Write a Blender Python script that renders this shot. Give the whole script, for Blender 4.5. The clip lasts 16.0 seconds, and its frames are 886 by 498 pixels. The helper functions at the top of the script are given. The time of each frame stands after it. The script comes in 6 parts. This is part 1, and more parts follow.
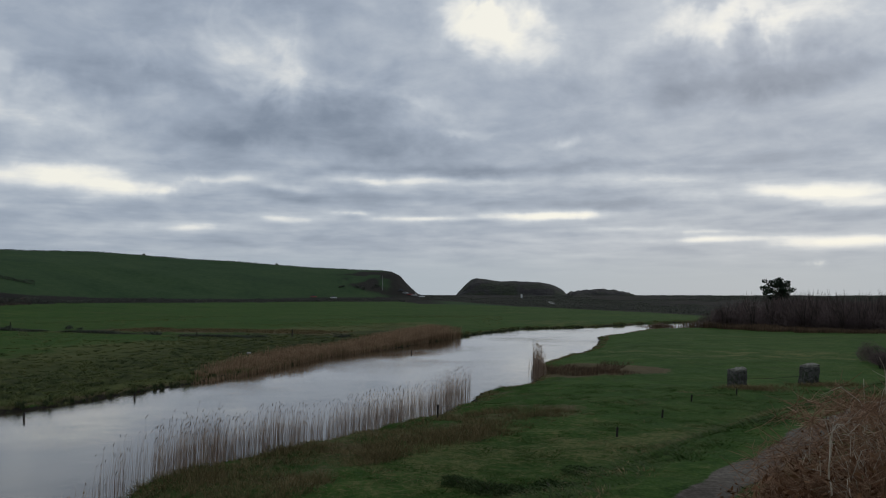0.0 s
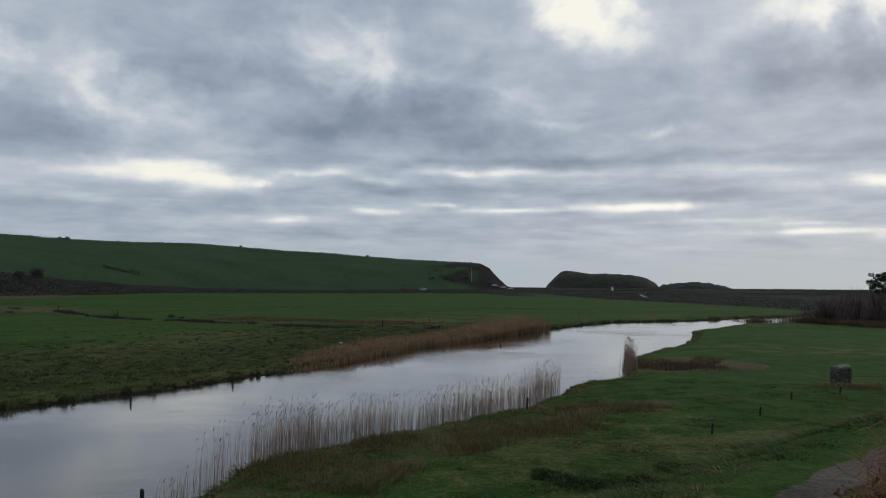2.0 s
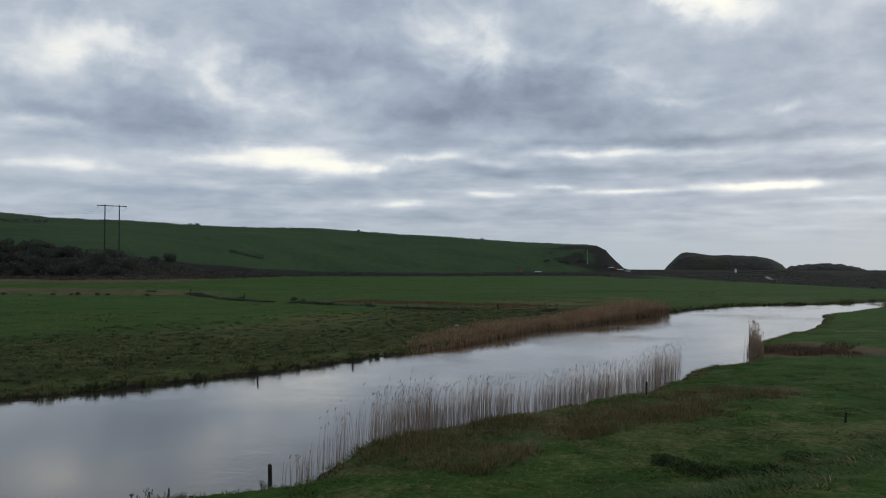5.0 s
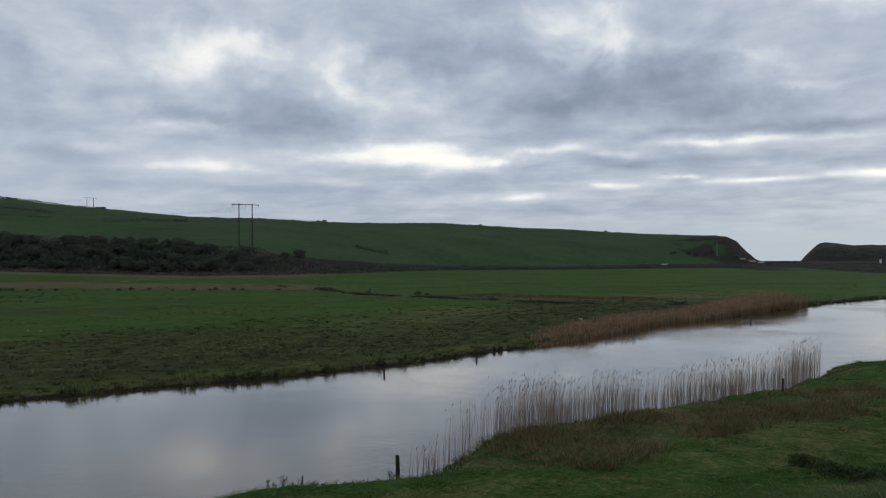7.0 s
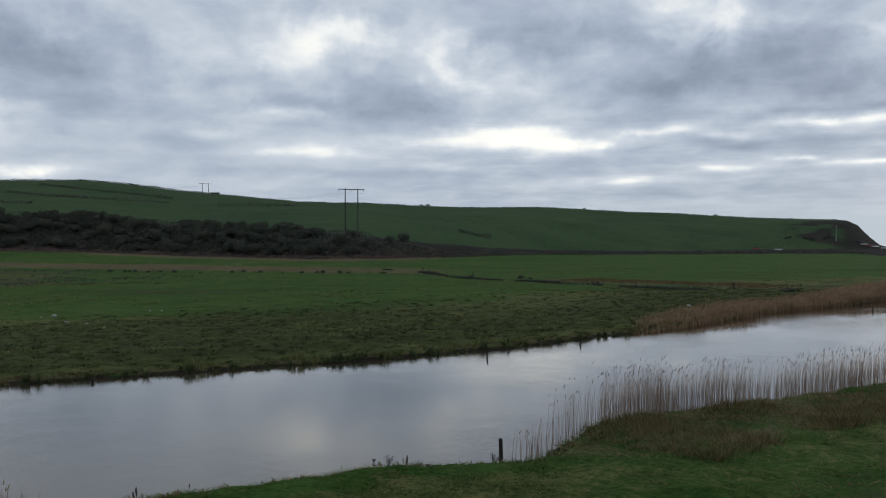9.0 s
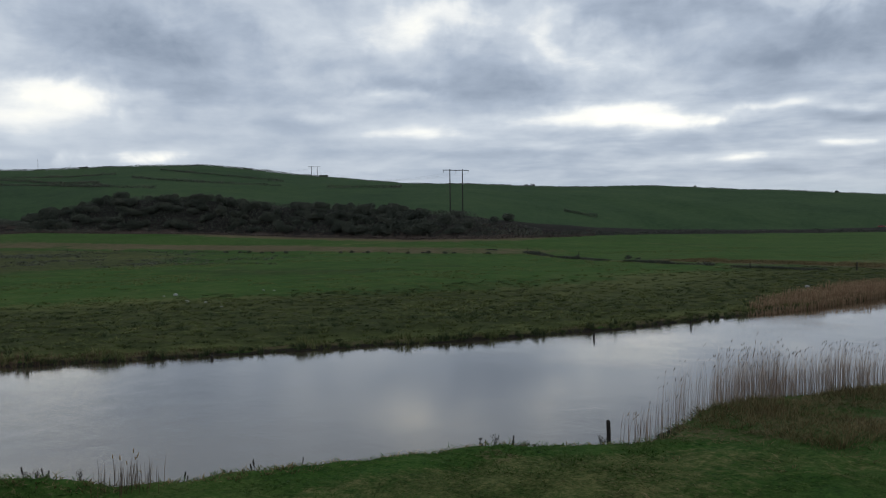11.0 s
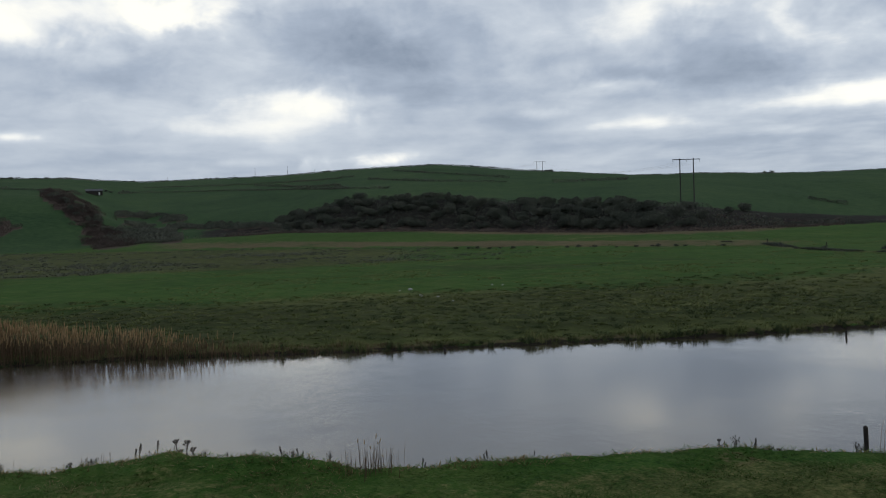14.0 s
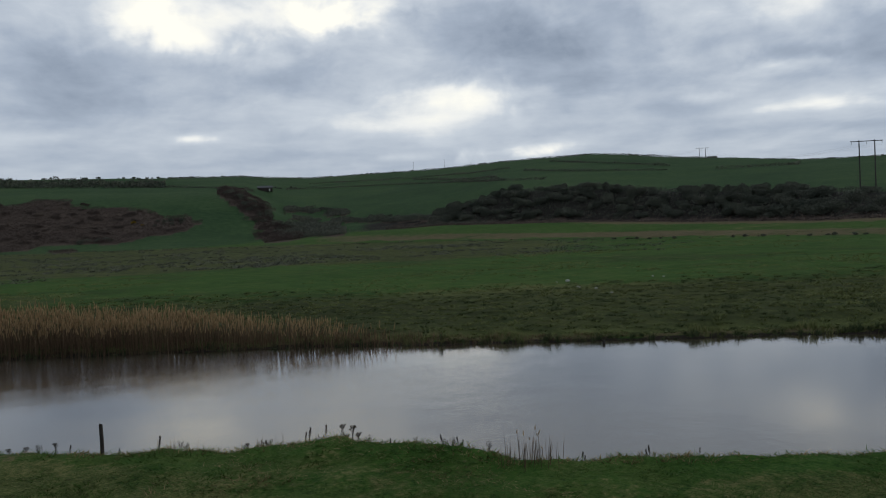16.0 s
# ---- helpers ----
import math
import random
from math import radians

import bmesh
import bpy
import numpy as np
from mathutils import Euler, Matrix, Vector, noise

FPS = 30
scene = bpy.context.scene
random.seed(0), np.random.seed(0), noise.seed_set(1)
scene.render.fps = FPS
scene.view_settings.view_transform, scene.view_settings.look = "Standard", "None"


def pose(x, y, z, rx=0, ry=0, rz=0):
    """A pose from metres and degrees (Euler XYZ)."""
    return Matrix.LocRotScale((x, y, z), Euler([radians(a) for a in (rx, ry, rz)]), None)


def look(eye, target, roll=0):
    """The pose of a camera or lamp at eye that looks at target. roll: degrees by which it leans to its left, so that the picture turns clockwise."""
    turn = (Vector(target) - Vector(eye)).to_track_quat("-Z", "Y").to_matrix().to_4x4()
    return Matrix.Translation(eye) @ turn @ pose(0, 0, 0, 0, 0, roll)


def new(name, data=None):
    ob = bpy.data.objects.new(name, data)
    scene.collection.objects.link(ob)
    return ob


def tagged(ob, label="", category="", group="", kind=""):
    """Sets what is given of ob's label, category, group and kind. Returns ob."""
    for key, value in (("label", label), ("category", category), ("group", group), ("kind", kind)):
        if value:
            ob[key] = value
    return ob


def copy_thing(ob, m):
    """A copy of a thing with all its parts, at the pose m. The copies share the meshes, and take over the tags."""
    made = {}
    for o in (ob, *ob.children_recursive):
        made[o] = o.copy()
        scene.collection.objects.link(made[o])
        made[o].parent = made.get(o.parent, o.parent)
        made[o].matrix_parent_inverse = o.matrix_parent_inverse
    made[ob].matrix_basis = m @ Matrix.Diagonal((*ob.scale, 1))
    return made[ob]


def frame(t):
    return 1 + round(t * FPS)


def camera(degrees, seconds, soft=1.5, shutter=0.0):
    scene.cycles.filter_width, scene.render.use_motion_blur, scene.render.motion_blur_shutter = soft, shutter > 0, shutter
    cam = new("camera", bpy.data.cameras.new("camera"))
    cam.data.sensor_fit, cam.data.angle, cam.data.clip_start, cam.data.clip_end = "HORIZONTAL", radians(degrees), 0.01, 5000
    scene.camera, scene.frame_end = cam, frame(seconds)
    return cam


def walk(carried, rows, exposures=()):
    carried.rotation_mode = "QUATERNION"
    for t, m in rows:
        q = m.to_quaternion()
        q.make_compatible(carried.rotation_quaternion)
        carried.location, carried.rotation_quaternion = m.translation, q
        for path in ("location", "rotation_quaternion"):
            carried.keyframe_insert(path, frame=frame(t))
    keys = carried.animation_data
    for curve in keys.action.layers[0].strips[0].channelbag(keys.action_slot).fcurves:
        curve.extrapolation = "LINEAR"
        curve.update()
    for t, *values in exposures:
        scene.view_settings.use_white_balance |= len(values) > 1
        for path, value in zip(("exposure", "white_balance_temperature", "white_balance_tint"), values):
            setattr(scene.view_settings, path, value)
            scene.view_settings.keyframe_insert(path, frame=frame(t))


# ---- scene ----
cam = camera(55.5, 16.0, soft=1.05)
EYE, ARM = 7.0, 0.2      # eye above the river's water; the phone is held a little ahead of the turning body
# seconds, yaw (to the left), pitch (up), roll
TURNS = [
    (0.0, -0.00, 3.02, 0.00),
    (0.5, 1.67, 2.71, -0.05),
    (1.0, 3.26, 2.52, -0.19),
    (1.5, 4.89, 2.49, -0.26),
    (2.0, 6.06, 2.46, -0.35),
    (2.5, 7.39, 2.15, -0.36),
    (3.0, 8.96, 1.86, -0.50),
    (5.5, 15.62, 1.11, 0.04),
    (6.0, 17.81, 1.04, 0.11),
    (6.5, 19.77, 0.91, 0.28),
    (7.0, 22.12, 0.86, 0.42),
    (7.5, 24.18, 0.92, 0.34),
    (8.0, 25.69, 0.68, 0.26),
    (8.5, 27.29, 0.34, 0.25),
    (9.0, 29.12, -0.18, 0.24),
    (11.5, 38.47, -1.42, 0.96),
    (12.0, 40.89, -1.28, 1.32),
    (12.5, 43.00, -1.45, 1.39),
    (13.0, 45.77, -1.36, 1.56),
    (13.5, 48.92, -1.28, 1.81),
    (14.0, 51.56, -1.51, 1.88),
    (14.5, 54.75, -1.86, 2.15),
    (15.0, 57.75, -1.92, 2.34),
    (15.5, 60.30, -1.74, 2.50),
    (16.0, 62.18, -1.68, 2.60),
]


def held(yaw, pitch, roll):
    a = radians(yaw)
    return pose(-ARM * math.sin(a), ARM * math.cos(a), EYE, 90 + pitch, 0, yaw) @ pose(0, 0, 0, 0, 0, -roll)


walk(cam, [(t, held(yaw, pitch, roll)) for t, yaw, pitch, roll in TURNS], exposures=[(0.0, -0.20), (3.0, -0.10), (7.0, 0.05), (9.0, 0.12), (12.5, 0.15), (16.0, 0.05)])

# ---------------------------------------------------------------- world and sun
SUN_AZ, SUN_EL = -22.0, 24.0     # degrees to the left of the first view, degrees up


class Nodes:
    """Short calls for a node tree."""

    def __init__(self, tree):
        self.tree = tree
        tree.nodes.clear()

    def add(self, kind, **values):
        node = self.tree.nodes.new(kind)
        for key, value in values.items():
            setattr(node, key, value)
        return node

    def put(self, socket, value):
        if isinstance(value, bpy.types.NodeSocket):
            self.tree.links.new(value, socket)
        else:
            socket.default_value = value

    def math(self, op, a, b=0.0, c=0.0, clamp=False):
        node = self.add("ShaderNodeMath", operation=op, use_clamp=clamp)
        for socket, value in zip(node.inputs, (a, b, c)):
            self.put(socket, value)
        return node.outputs[0]

    def noise(self, vector, scale, detail=4.0, rough=0.55, distort=0.0, lac=2.0):
        node = self.add("ShaderNodeTexNoise")
        self.put(node.inputs["Vector"], vector)
        for key, value in (("Scale", scale), ("Detail", detail), ("Roughness", rough), ("Distortion", distort), ("Lacunarity", lac)):
            node.inputs[key].default_value = value
        return node.outputs

    def ramp(self, fac, stops, mode="LINEAR"):
        node = self.add("ShaderNodeValToRGB")
        node.color_ramp.interpolation = mode
        els = node.color_ramp.elements
        while len(els) < len(stops):
            els.new(0.5)
        for el, (p, c) in zip(els, stops):
            el.position, el.color = p, (*c, 1.0) if len(c) == 3 else c
        self.put(node.inputs[0], fac)
        return node.outputs[0]

    def mix(self, fac, a, b, blend="MIX"):
        node = self.add("ShaderNodeMix", data_type="RGBA", blend_type=blend)
        self.put(node.inputs[0], fac)
        for socket, value in ((node.inputs[6], a), (node.inputs[7], b)):
            self.put(socket, value if isinstance(value, bpy.types.NodeSocket) else (*value, 1.0))
        return node.outputs[2]

    def step(self, value, low, high):
        node = self.add("ShaderNodeMapRange", interpolation_type="SMOOTHSTEP")
        self.put(node.inputs[0], value)
        node.inputs[1].default_value, node.inputs[2].default_value = low, high
        return node.outputs[0]

    def attribute(self, name):
        return self.add("ShaderNodeAttribute", attribute_name=name).outputs["Fac"]


# clouds that can be told apart: degrees to the left, degrees up, half width, half height, lighter (+) or darker (-)
# the four from 20 degrees up are unseen, added to tune the water's brightness
BRIGHT_CLOUDS_A = [(-26.7, 5.4, 2.3, 0.3, 0.14), (-25.8, 6.2, 3.4, 0.68, 0.28), (-25.1, 3.2, 3.4, 0.42, 0.26), (-24.8, 1.9, 0.6, 0.23, 0.2), (-20.6, 6.5, 4.2, 0.45, 0.24), (-19.7, 17.6, 5.7, 1.43, 0.34), (-18.1, 3.5, 3.8, 0.23, 0.24), (-17.3, 16.6, 4.5, 0.68, 0.06), (-17.1, 4.0, 2.6, 0.19, 0.16), (-14.6, 7.5, 4.5, 0.38, 0.12), (-12.4, 4.3, 3.4, 0.19, 0.14), (-8.3, 2.6, 7.5, 0.53, 0.04), (-7.9, 10.0, 1.9, 0.3, 0.1), (-6.8, 5.3, 4.5, 0.3, 0.32), (-5.7, 16.7, 3.4, 1.7, 0.18), (-3.3, 7.6, 2.3, 0.26, 0.12), (-3.0, 18.0, 3.2, 1.51, 0.38), (-1.4, 10.9, 2.3, 0.38, 0.08)]
BRIGHT_CLOUDS_B = [(0.5, 7.7, 1.9, 0.3, 0.15), (0.9, 12.4, 2.1, 0.83, 0.16), (1.5, 5.1, 2.8, 0.19, 0.22), (5.6, 7.6, 2.5, 0.3, 0.18), (5.9, 5.4, 1.5, 0.15, 0.16), (9.7, 7.1, 1.7, 0.3, 0.14), (9.8, 15.0, 2.3, 0.94, 0.08), (10.8, 5.0, 2.3, 0.23, 0.18), (12.1, 15.9, 4.2, 1.58, 0.2), (12.7, 7.5, 1.9, 0.3, 0.14), (16.0, 7.4, 1.7, 0.34, 0.16), (17.3, 4.3, 2.5, 0.3, 0.14), (19.8, 6.6, 1.7, 0.34, 0.14), (21.6, 6.2, 3.4, 0.3, 0.08), (21.8, 6.9, 3.4, 0.49, 0.22), (22.2, 7.1, 2.8, 0.53, 0.06), (24.5, 10.7, 3.4, 0.98, 0.18), (25.1, 7.6, 4.2, 0.6, 0.26)]
BRIGHT_CLOUDS_C = [(26.1, 8.0, 2.3, 0.45, 0.07), (28.0, 12.0, 1.3, 1.13, 0.16), (29.0, 13.2, 1.9, 1.89, 0.08), (29.2, 7.0, 4.9, 0.45, 0.12), (36.1, 13.9, 4.9, 1.36, 0.24), (38.0, 6.4, 3.4, 0.45, 0.14), (38.4, 8.7, 2.3, 0.34, 0.08), (40.0, 22.0, 14.0, 3.5, 0.1), (41.3, 12.1, 5.7, 1.13, 0.1), (44.3, 7.4, 2.3, 0.49, 0.12), (46.0, 14.0, 4.5, 1.13, 0.04), (49.9, 5.3, 6.0, 0.45, 0.05), (54.1, 8.6, 1.5, 0.45, 0.05), (55.4, 4.8, 2.3, 0.45, 0.1), (55.6, 4.5, 1.5, 0.3, 0.1), (56.2, 4.6, 1.1, 0.3, 0.08), (56.6, 8.3, 2.6, 0.75, 0.12), (57.0, 20.0, 10.0, 4.0, 0.2)]
BRIGHT_CLOUDS_D = [(59.7, 8.0, 2.6, 0.98, 0.19), (59.8, 4.6, 1.1, 0.45, 0.12), (60.0, 6.9, 4.2, 1.13, 0.1), (61.1, 8.9, 2.3, 0.6, 0.12), (62.4, 8.5, 3.4, 0.75, 0.15), (63.5, 6.6, 4.2, 0.98, 0.08), (64.2, 4.7, 1.9, 0.34, 0.06), (64.7, 12.2, 1.5, 1.13, 0.06), (66.1, 6.9, 3.8, 0.53, 0.12), (67.1, 10.3, 2.6, 1.13, 0.05), (68.8, 14.4, 4.4, 1.2, 0.4), (70.3, 7.8, 6.8, 1.36, 0.07), (74.4, 12.9, 5.7, 1.51, 0.1), (76.0, 21.5, 12.0, 5.5, 0.5), (78.7, 6.2, 1.3, 0.26, 0.14), (79.1, 13.4, 4.2, 1.58, 0.3), (87.7, 6.4, 3.4, 0.53, 0.09)]
DARK_CLOUDS_A = [(-25.0, 14.1, 6.0, 1.06, -0.13), (-24.2, 4.7, 4.5, 0.3, -0.05), (-22.6, 8.1, 6.0, 0.53, -0.04), (-18.9, 10.3, 7.5, 0.91, -0.06), (-16.8, 13.5, 7.5, 1.28, -0.14), (-12.0, 6.0, 5.3, 0.45, -0.07), (-6.8, 8.4, 7.5, 0.38, -0.07), (-6.8, 13.6, 3.4, 1.51, -0.06), (-2.5, 6.0, 7.5, 0.23, -0.05), (3.2, 6.5, 9.8, 0.38, -0.1), (3.6, 9.7, 4.5, 0.98, -0.15), (5.6, 8.4, 9.8, 0.34, -0.08), (7.4, 3.4, 9.8, 0.6, -0.04), (8.6, 11.9, 6.8, 1.74, -0.24), (13.5, 10.6, 4.5, 1.13, -0.14), (18.0, 21.0, 12.0, 4.0, -0.1), (19.8, 5.8, 6.4, 0.45, -0.06), (19.9, 13.3, 5.3, 0.98, -0.13)]
DARK_CLOUDS_B = [(24.3, 14.7, 5.7, 1.51, -0.05), (31.9, 9.5, 3.8, 1.28, -0.14), (33.1, 4.8, 7.5, 0.45, -0.05), (33.8, 11.3, 2.3, 1.06, -0.07), (39.1, 9.4, 3.0, 0.53, -0.12), (42.5, 5.1, 9.4, 0.38, -0.05), (47.8, 8.7, 6.4, 0.75, -0.06), (48.3, 7.1, 5.7, 0.6, -0.05), (51.3, 9.3, 3.0, 0.83, -0.06), (51.5, 11.7, 4.9, 1.32, -0.05), (54.5, 11.1, 6.8, 1.58, -0.12), (54.9, 10.5, 3.8, 1.51, -0.05), (56.1, 8.2, 2.3, 0.45, -0.08), (56.3, 11.6, 4.2, 1.7, -0.02), (58.8, 13.1, 7.2, 1.51, -0.1), (66.7, 10.0, 4.2, 1.06, -0.04), (73.1, 10.4, 4.9, 1.13, -0.09), (76.3, 4.8, 11.3, 0.53, -0.04)]
DARK_CLOUDS_C = [(83.1, 8.6, 4.9, 0.75, -0.05), (85.9, 10.6, 5.7, 2.08, -0.14), (88.5, 8.2, 3.8, 0.68, -0.06)]
CLOUDS = BRIGHT_CLOUDS_A + BRIGHT_CLOUDS_B + BRIGHT_CLOUDS_C + BRIGHT_CLOUDS_D + DARK_CLOUDS_A + DARK_CLOUDS_B + DARK_CLOUDS_C


def make_sky():
    world = bpy.data.worlds.new("overcast_sky")
    scene.world = world
    world.use_nodes = True
    n = Nodes(world.node_tree)
    way = n.add("ShaderNodeTexCoord").outputs["Generated"]
    split = n.add("ShaderNodeSeparateXYZ")
    n.put(split.inputs[0], way)
    x, y, z = split.outputs
    el = n.math("MULTIPLY", n.math("ARCSINE", z), 57.2958)
    az = n.math("MULTIPLY", n.math("ARCTAN2", n.math("MULTIPLY", x, -1.0), y), 57.2958)
    # banks of cloud flatten towards the horizon; overhead they lie in a level sheet
    low_sheet = n.add("ShaderNodeCombineXYZ")
    n.put(low_sheet.inputs[0], n.math("MULTIPLY", az, 0.115))
    n.put(low_sheet.inputs[1], n.math("MULTIPLY", n.math("LOGARITHM", n.math("ADD", n.math("MAXIMUM", el, 0.0), 1.6), 2.71828), 3.1))
    over = n.math("DIVIDE", 1.0, n.math("ADD", n.math("MAXIMUM", z, 0.0), 0.15))
    high_sheet = n.add("ShaderNodeCombineXYZ")
    n.put(high_sheet.inputs[0], n.math("MULTIPLY", x, over))
    n.put(high_sheet.inputs[1], n.math("MULTIPLY", y, over))
    overhead = n.step(el, 26.0, 42.0)
    sheets = [[n.noise(v.outputs[0], size, detail, 0.55, 0.2)[0] for v in (low_sheet, high_sheet)] for size, detail in ((0.75, 3.0), (2.0, 4.0))]
    big, small = [n.math("ADD", n.math("MULTIPLY", a, n.math("SUBTRACT", 1.0, overhead)), n.math("MULTIPLY", b, overhead)) for a, b in sheets]
    wisps = n.noise(way, 13.0, 4.0, 0.55, 0.3)
    banded = n.add("ShaderNodeCombineXYZ")
    n.put(banded.inputs[0], n.math("MULTIPLY", az, 0.15))
    n.put(banded.inputs[1], n.math("MULTIPLY", el, 1.05))
    bands = n.noise(banded.outputs[0], 1.0, 3.0, 0.55, 0.25)[0]
    # heights and bearings in degrees, shaken a little so that no edge is smooth
    shake = n.add("ShaderNodeSeparateColor")
    n.put(shake.inputs[0], wisps[1])
    wide = n.math("MULTIPLY", n.math("SUBTRACT", shake.outputs[0], 0.5), 9.0)
    thick = n.math("MULTIPLY", n.math("MULTIPLY", n.math("SUBTRACT", shake.outputs[1], 0.5), n.math("MULTIPLY_ADD", n.step(el, 6.0, 13.0), 0.32, 0.12)), el)
    azs, els = n.math("ADD", az, wide), n.math("ADD", el, thick)
    low = n.math("SUBTRACT", 1.0, n.step(el, 5.0, 13.0))
    total = n.math("ADD", n.math("MULTIPLY_ADD", big, 0.26, -0.13), n.math("MULTIPLY", n.math("SUBTRACT", small, 0.5), n.math("MULTIPLY_ADD", n.math("MULTIPLY", low, n.math("SUBTRACT", 1.0, n.step(az, 28.0, 48.0))), 0.16, 0.22)))
    total = n.math("ADD", total, 0.56)
    belt = n.math("MULTIPLY", n.step(el, 1.5, 4.0), n.math("SUBTRACT", 1.0, n.step(el, 7.0, 11.0)))
    total = n.math("MULTIPLY_ADD", n.math("SUBTRACT", bands, 0.5), n.math("MULTIPLY", belt, n.math("MULTIPLY_ADD", n.step(az, 20.0, 42.0), -0.24, 0.38)), total)
    total = n.math("MULTIPLY_ADD", n.step(az, 25.0, 45.0), 0.02, total)
    # small billows, flattened a little
    flat = n.add("ShaderNodeMapping")
    n.put(flat.inputs["Vector"], way)
    flat.inputs["Scale"].default_value = (1.0, 1.0, 2.3)
    puff = n.noise(flat.outputs[0], 11.0, 5.0, 0.58, 0.35)[0]
    total = n.math("MULTIPLY_ADD", n.math("SUBTRACT", puff, 0.5), n.math("MULTIPLY_ADD", n.step(el, 4.0, 10.0), 0.24, 0.18), total)
    spot = n.add("ShaderNodeCombineXYZ")
    n.put(spot.inputs[0], azs)
    n.put(spot.inputs[1], els)
    for a, e, w, h, amount in CLOUDS:
        near = n.add("ShaderNodeVectorMath", operation="MULTIPLY_ADD")
        n.put(near.inputs[0], spot.outputs[0])
        near.inputs[1].default_value, near.inputs[2].default_value = (1.0 / w, 1.0 / h, 0.0), (-a / w, -e / h, 0.0)
        far = n.add("ShaderNodeVectorMath", operation="DOT_PRODUCT")
        n.put(far.inputs[0], near.outputs[0])
        n.put(far.inputs[1], near.outputs[0])
        total = n.math("MULTIPLY_ADD", n.math("POWER", 0.3679, far.outputs["Value"]), amount * (1.6 if h < 0.5 else 1.2 if amount < 0 else 1.15), total)
    cloud = n.ramp(total, [(0.0, (0.125, 0.163, 0.235)), (0.3, (0.245, 0.298, 0.385)), (0.5, (0.384, 0.447, 0.545)), (0.70, (0.578, 0.634, 0.705)), (0.86, (0.87, 0.885, 0.875)), (1.0, (1.06, 1.04, 0.94))])
    haze = n.mix(n.step(el, 0.4, 3.6), (0.43, 0.515, 0.595), cloud)
    sky = n.add("ShaderNodeTexSky", sky_type="NISHITA", sun_disc=False)
    sky.sun_elevation, sky.sun_rotation = radians(SUN_EL), radians(-SUN_AZ)
    clear = n.add("ShaderNodeBackground")
    n.put(clear.inputs[0], sky.outputs[0])
    clear.inputs[1].default_value = 0.06
    grey = n.add("ShaderNodeBackground")
    n.put(grey.inputs[0], haze)
    grey.inputs[1].default_value = 1.0
    both = n.add("ShaderNodeMixShader")
    both.inputs[0].default_value = 0.93
    n.tree.links.new(clear.outputs[0], both.inputs[1])
    n.tree.links.new(grey.outputs[0], both.inputs[2])
    out = n.add("ShaderNodeOutputWorld")
    n.tree.links.new(both.outputs[0], out.inputs[0])


make_sky()
sun = new("sun", bpy.data.lights.new("sun", "SUN"))
sun.data.energy, sun.data.angle, sun.data.color = 0.5, radians(25), (1.0, 0.95, 0.88)
_a, _e = radians(SUN_AZ), radians(SUN_EL)
sun.matrix_world = look((0, 0, 60), (100 * math.sin(_a) * math.cos(_e), -100 * math.cos(_a) * math.cos(_e), 60 - 100 * math.sin(_e)))


# ---------------------------------------------------------------- materials
def surface(name, build, rough=0.85, spec=0.3, bump=None):
    """build(n, p) gives the colour from the place p in metres; bump(n, p) a height in metres."""
    m = bpy.data.materials.new(name)
    m.use_nodes = True
    n = Nodes(m.node_tree)
    p = n.add("ShaderNodeTexCoord").outputs["Object"]
    bsdf = n.add("ShaderNodeBsdfPrincipled")
    n.put(bsdf.inputs["Base Color"], build(n, p))
    n.put(bsdf.inputs["Roughness"], rough(n, p) if callable(rough) else rough)
    bsdf.inputs["Specular IOR Level"].default_value = spec
    if bump:
        b = n.add("ShaderNodeBump")
        b.inputs["Strength"].default_value, b.inputs["Distance"].default_value = 1.0, 1.0
        n.put(b.inputs["Height"], bump(n, p))
        n.put(bsdf.inputs["Normal"], b.outputs[0])
    out = n.add("ShaderNodeOutputMaterial")
    n.tree.links.new(bsdf.outputs[0], out.inputs[0])
    return m


def leafy(name, stops, patch=0.35, spec=0.03):
    """Leaves or stems: each one differs, and patches differ."""
    def build(n, p):
        island = n.add("ShaderNodeNewGeometry").outputs["Random Per Island"]
        thing = n.add("ShaderNodeObjectInfo").outputs["Random"]
        cloudy = n.noise(p, patch, 3.0)[0]
        v = n.math("MULTIPLY_ADD", island, 0.5, n.math("MULTIPLY", cloudy, 0.55))
        v = n.math("MULTIPLY_ADD", thing, 0.22, n.math("SUBTRACT", v, 0.12))
        return n.ramp(v, stops)
    return surface(name, build, 0.8, spec)


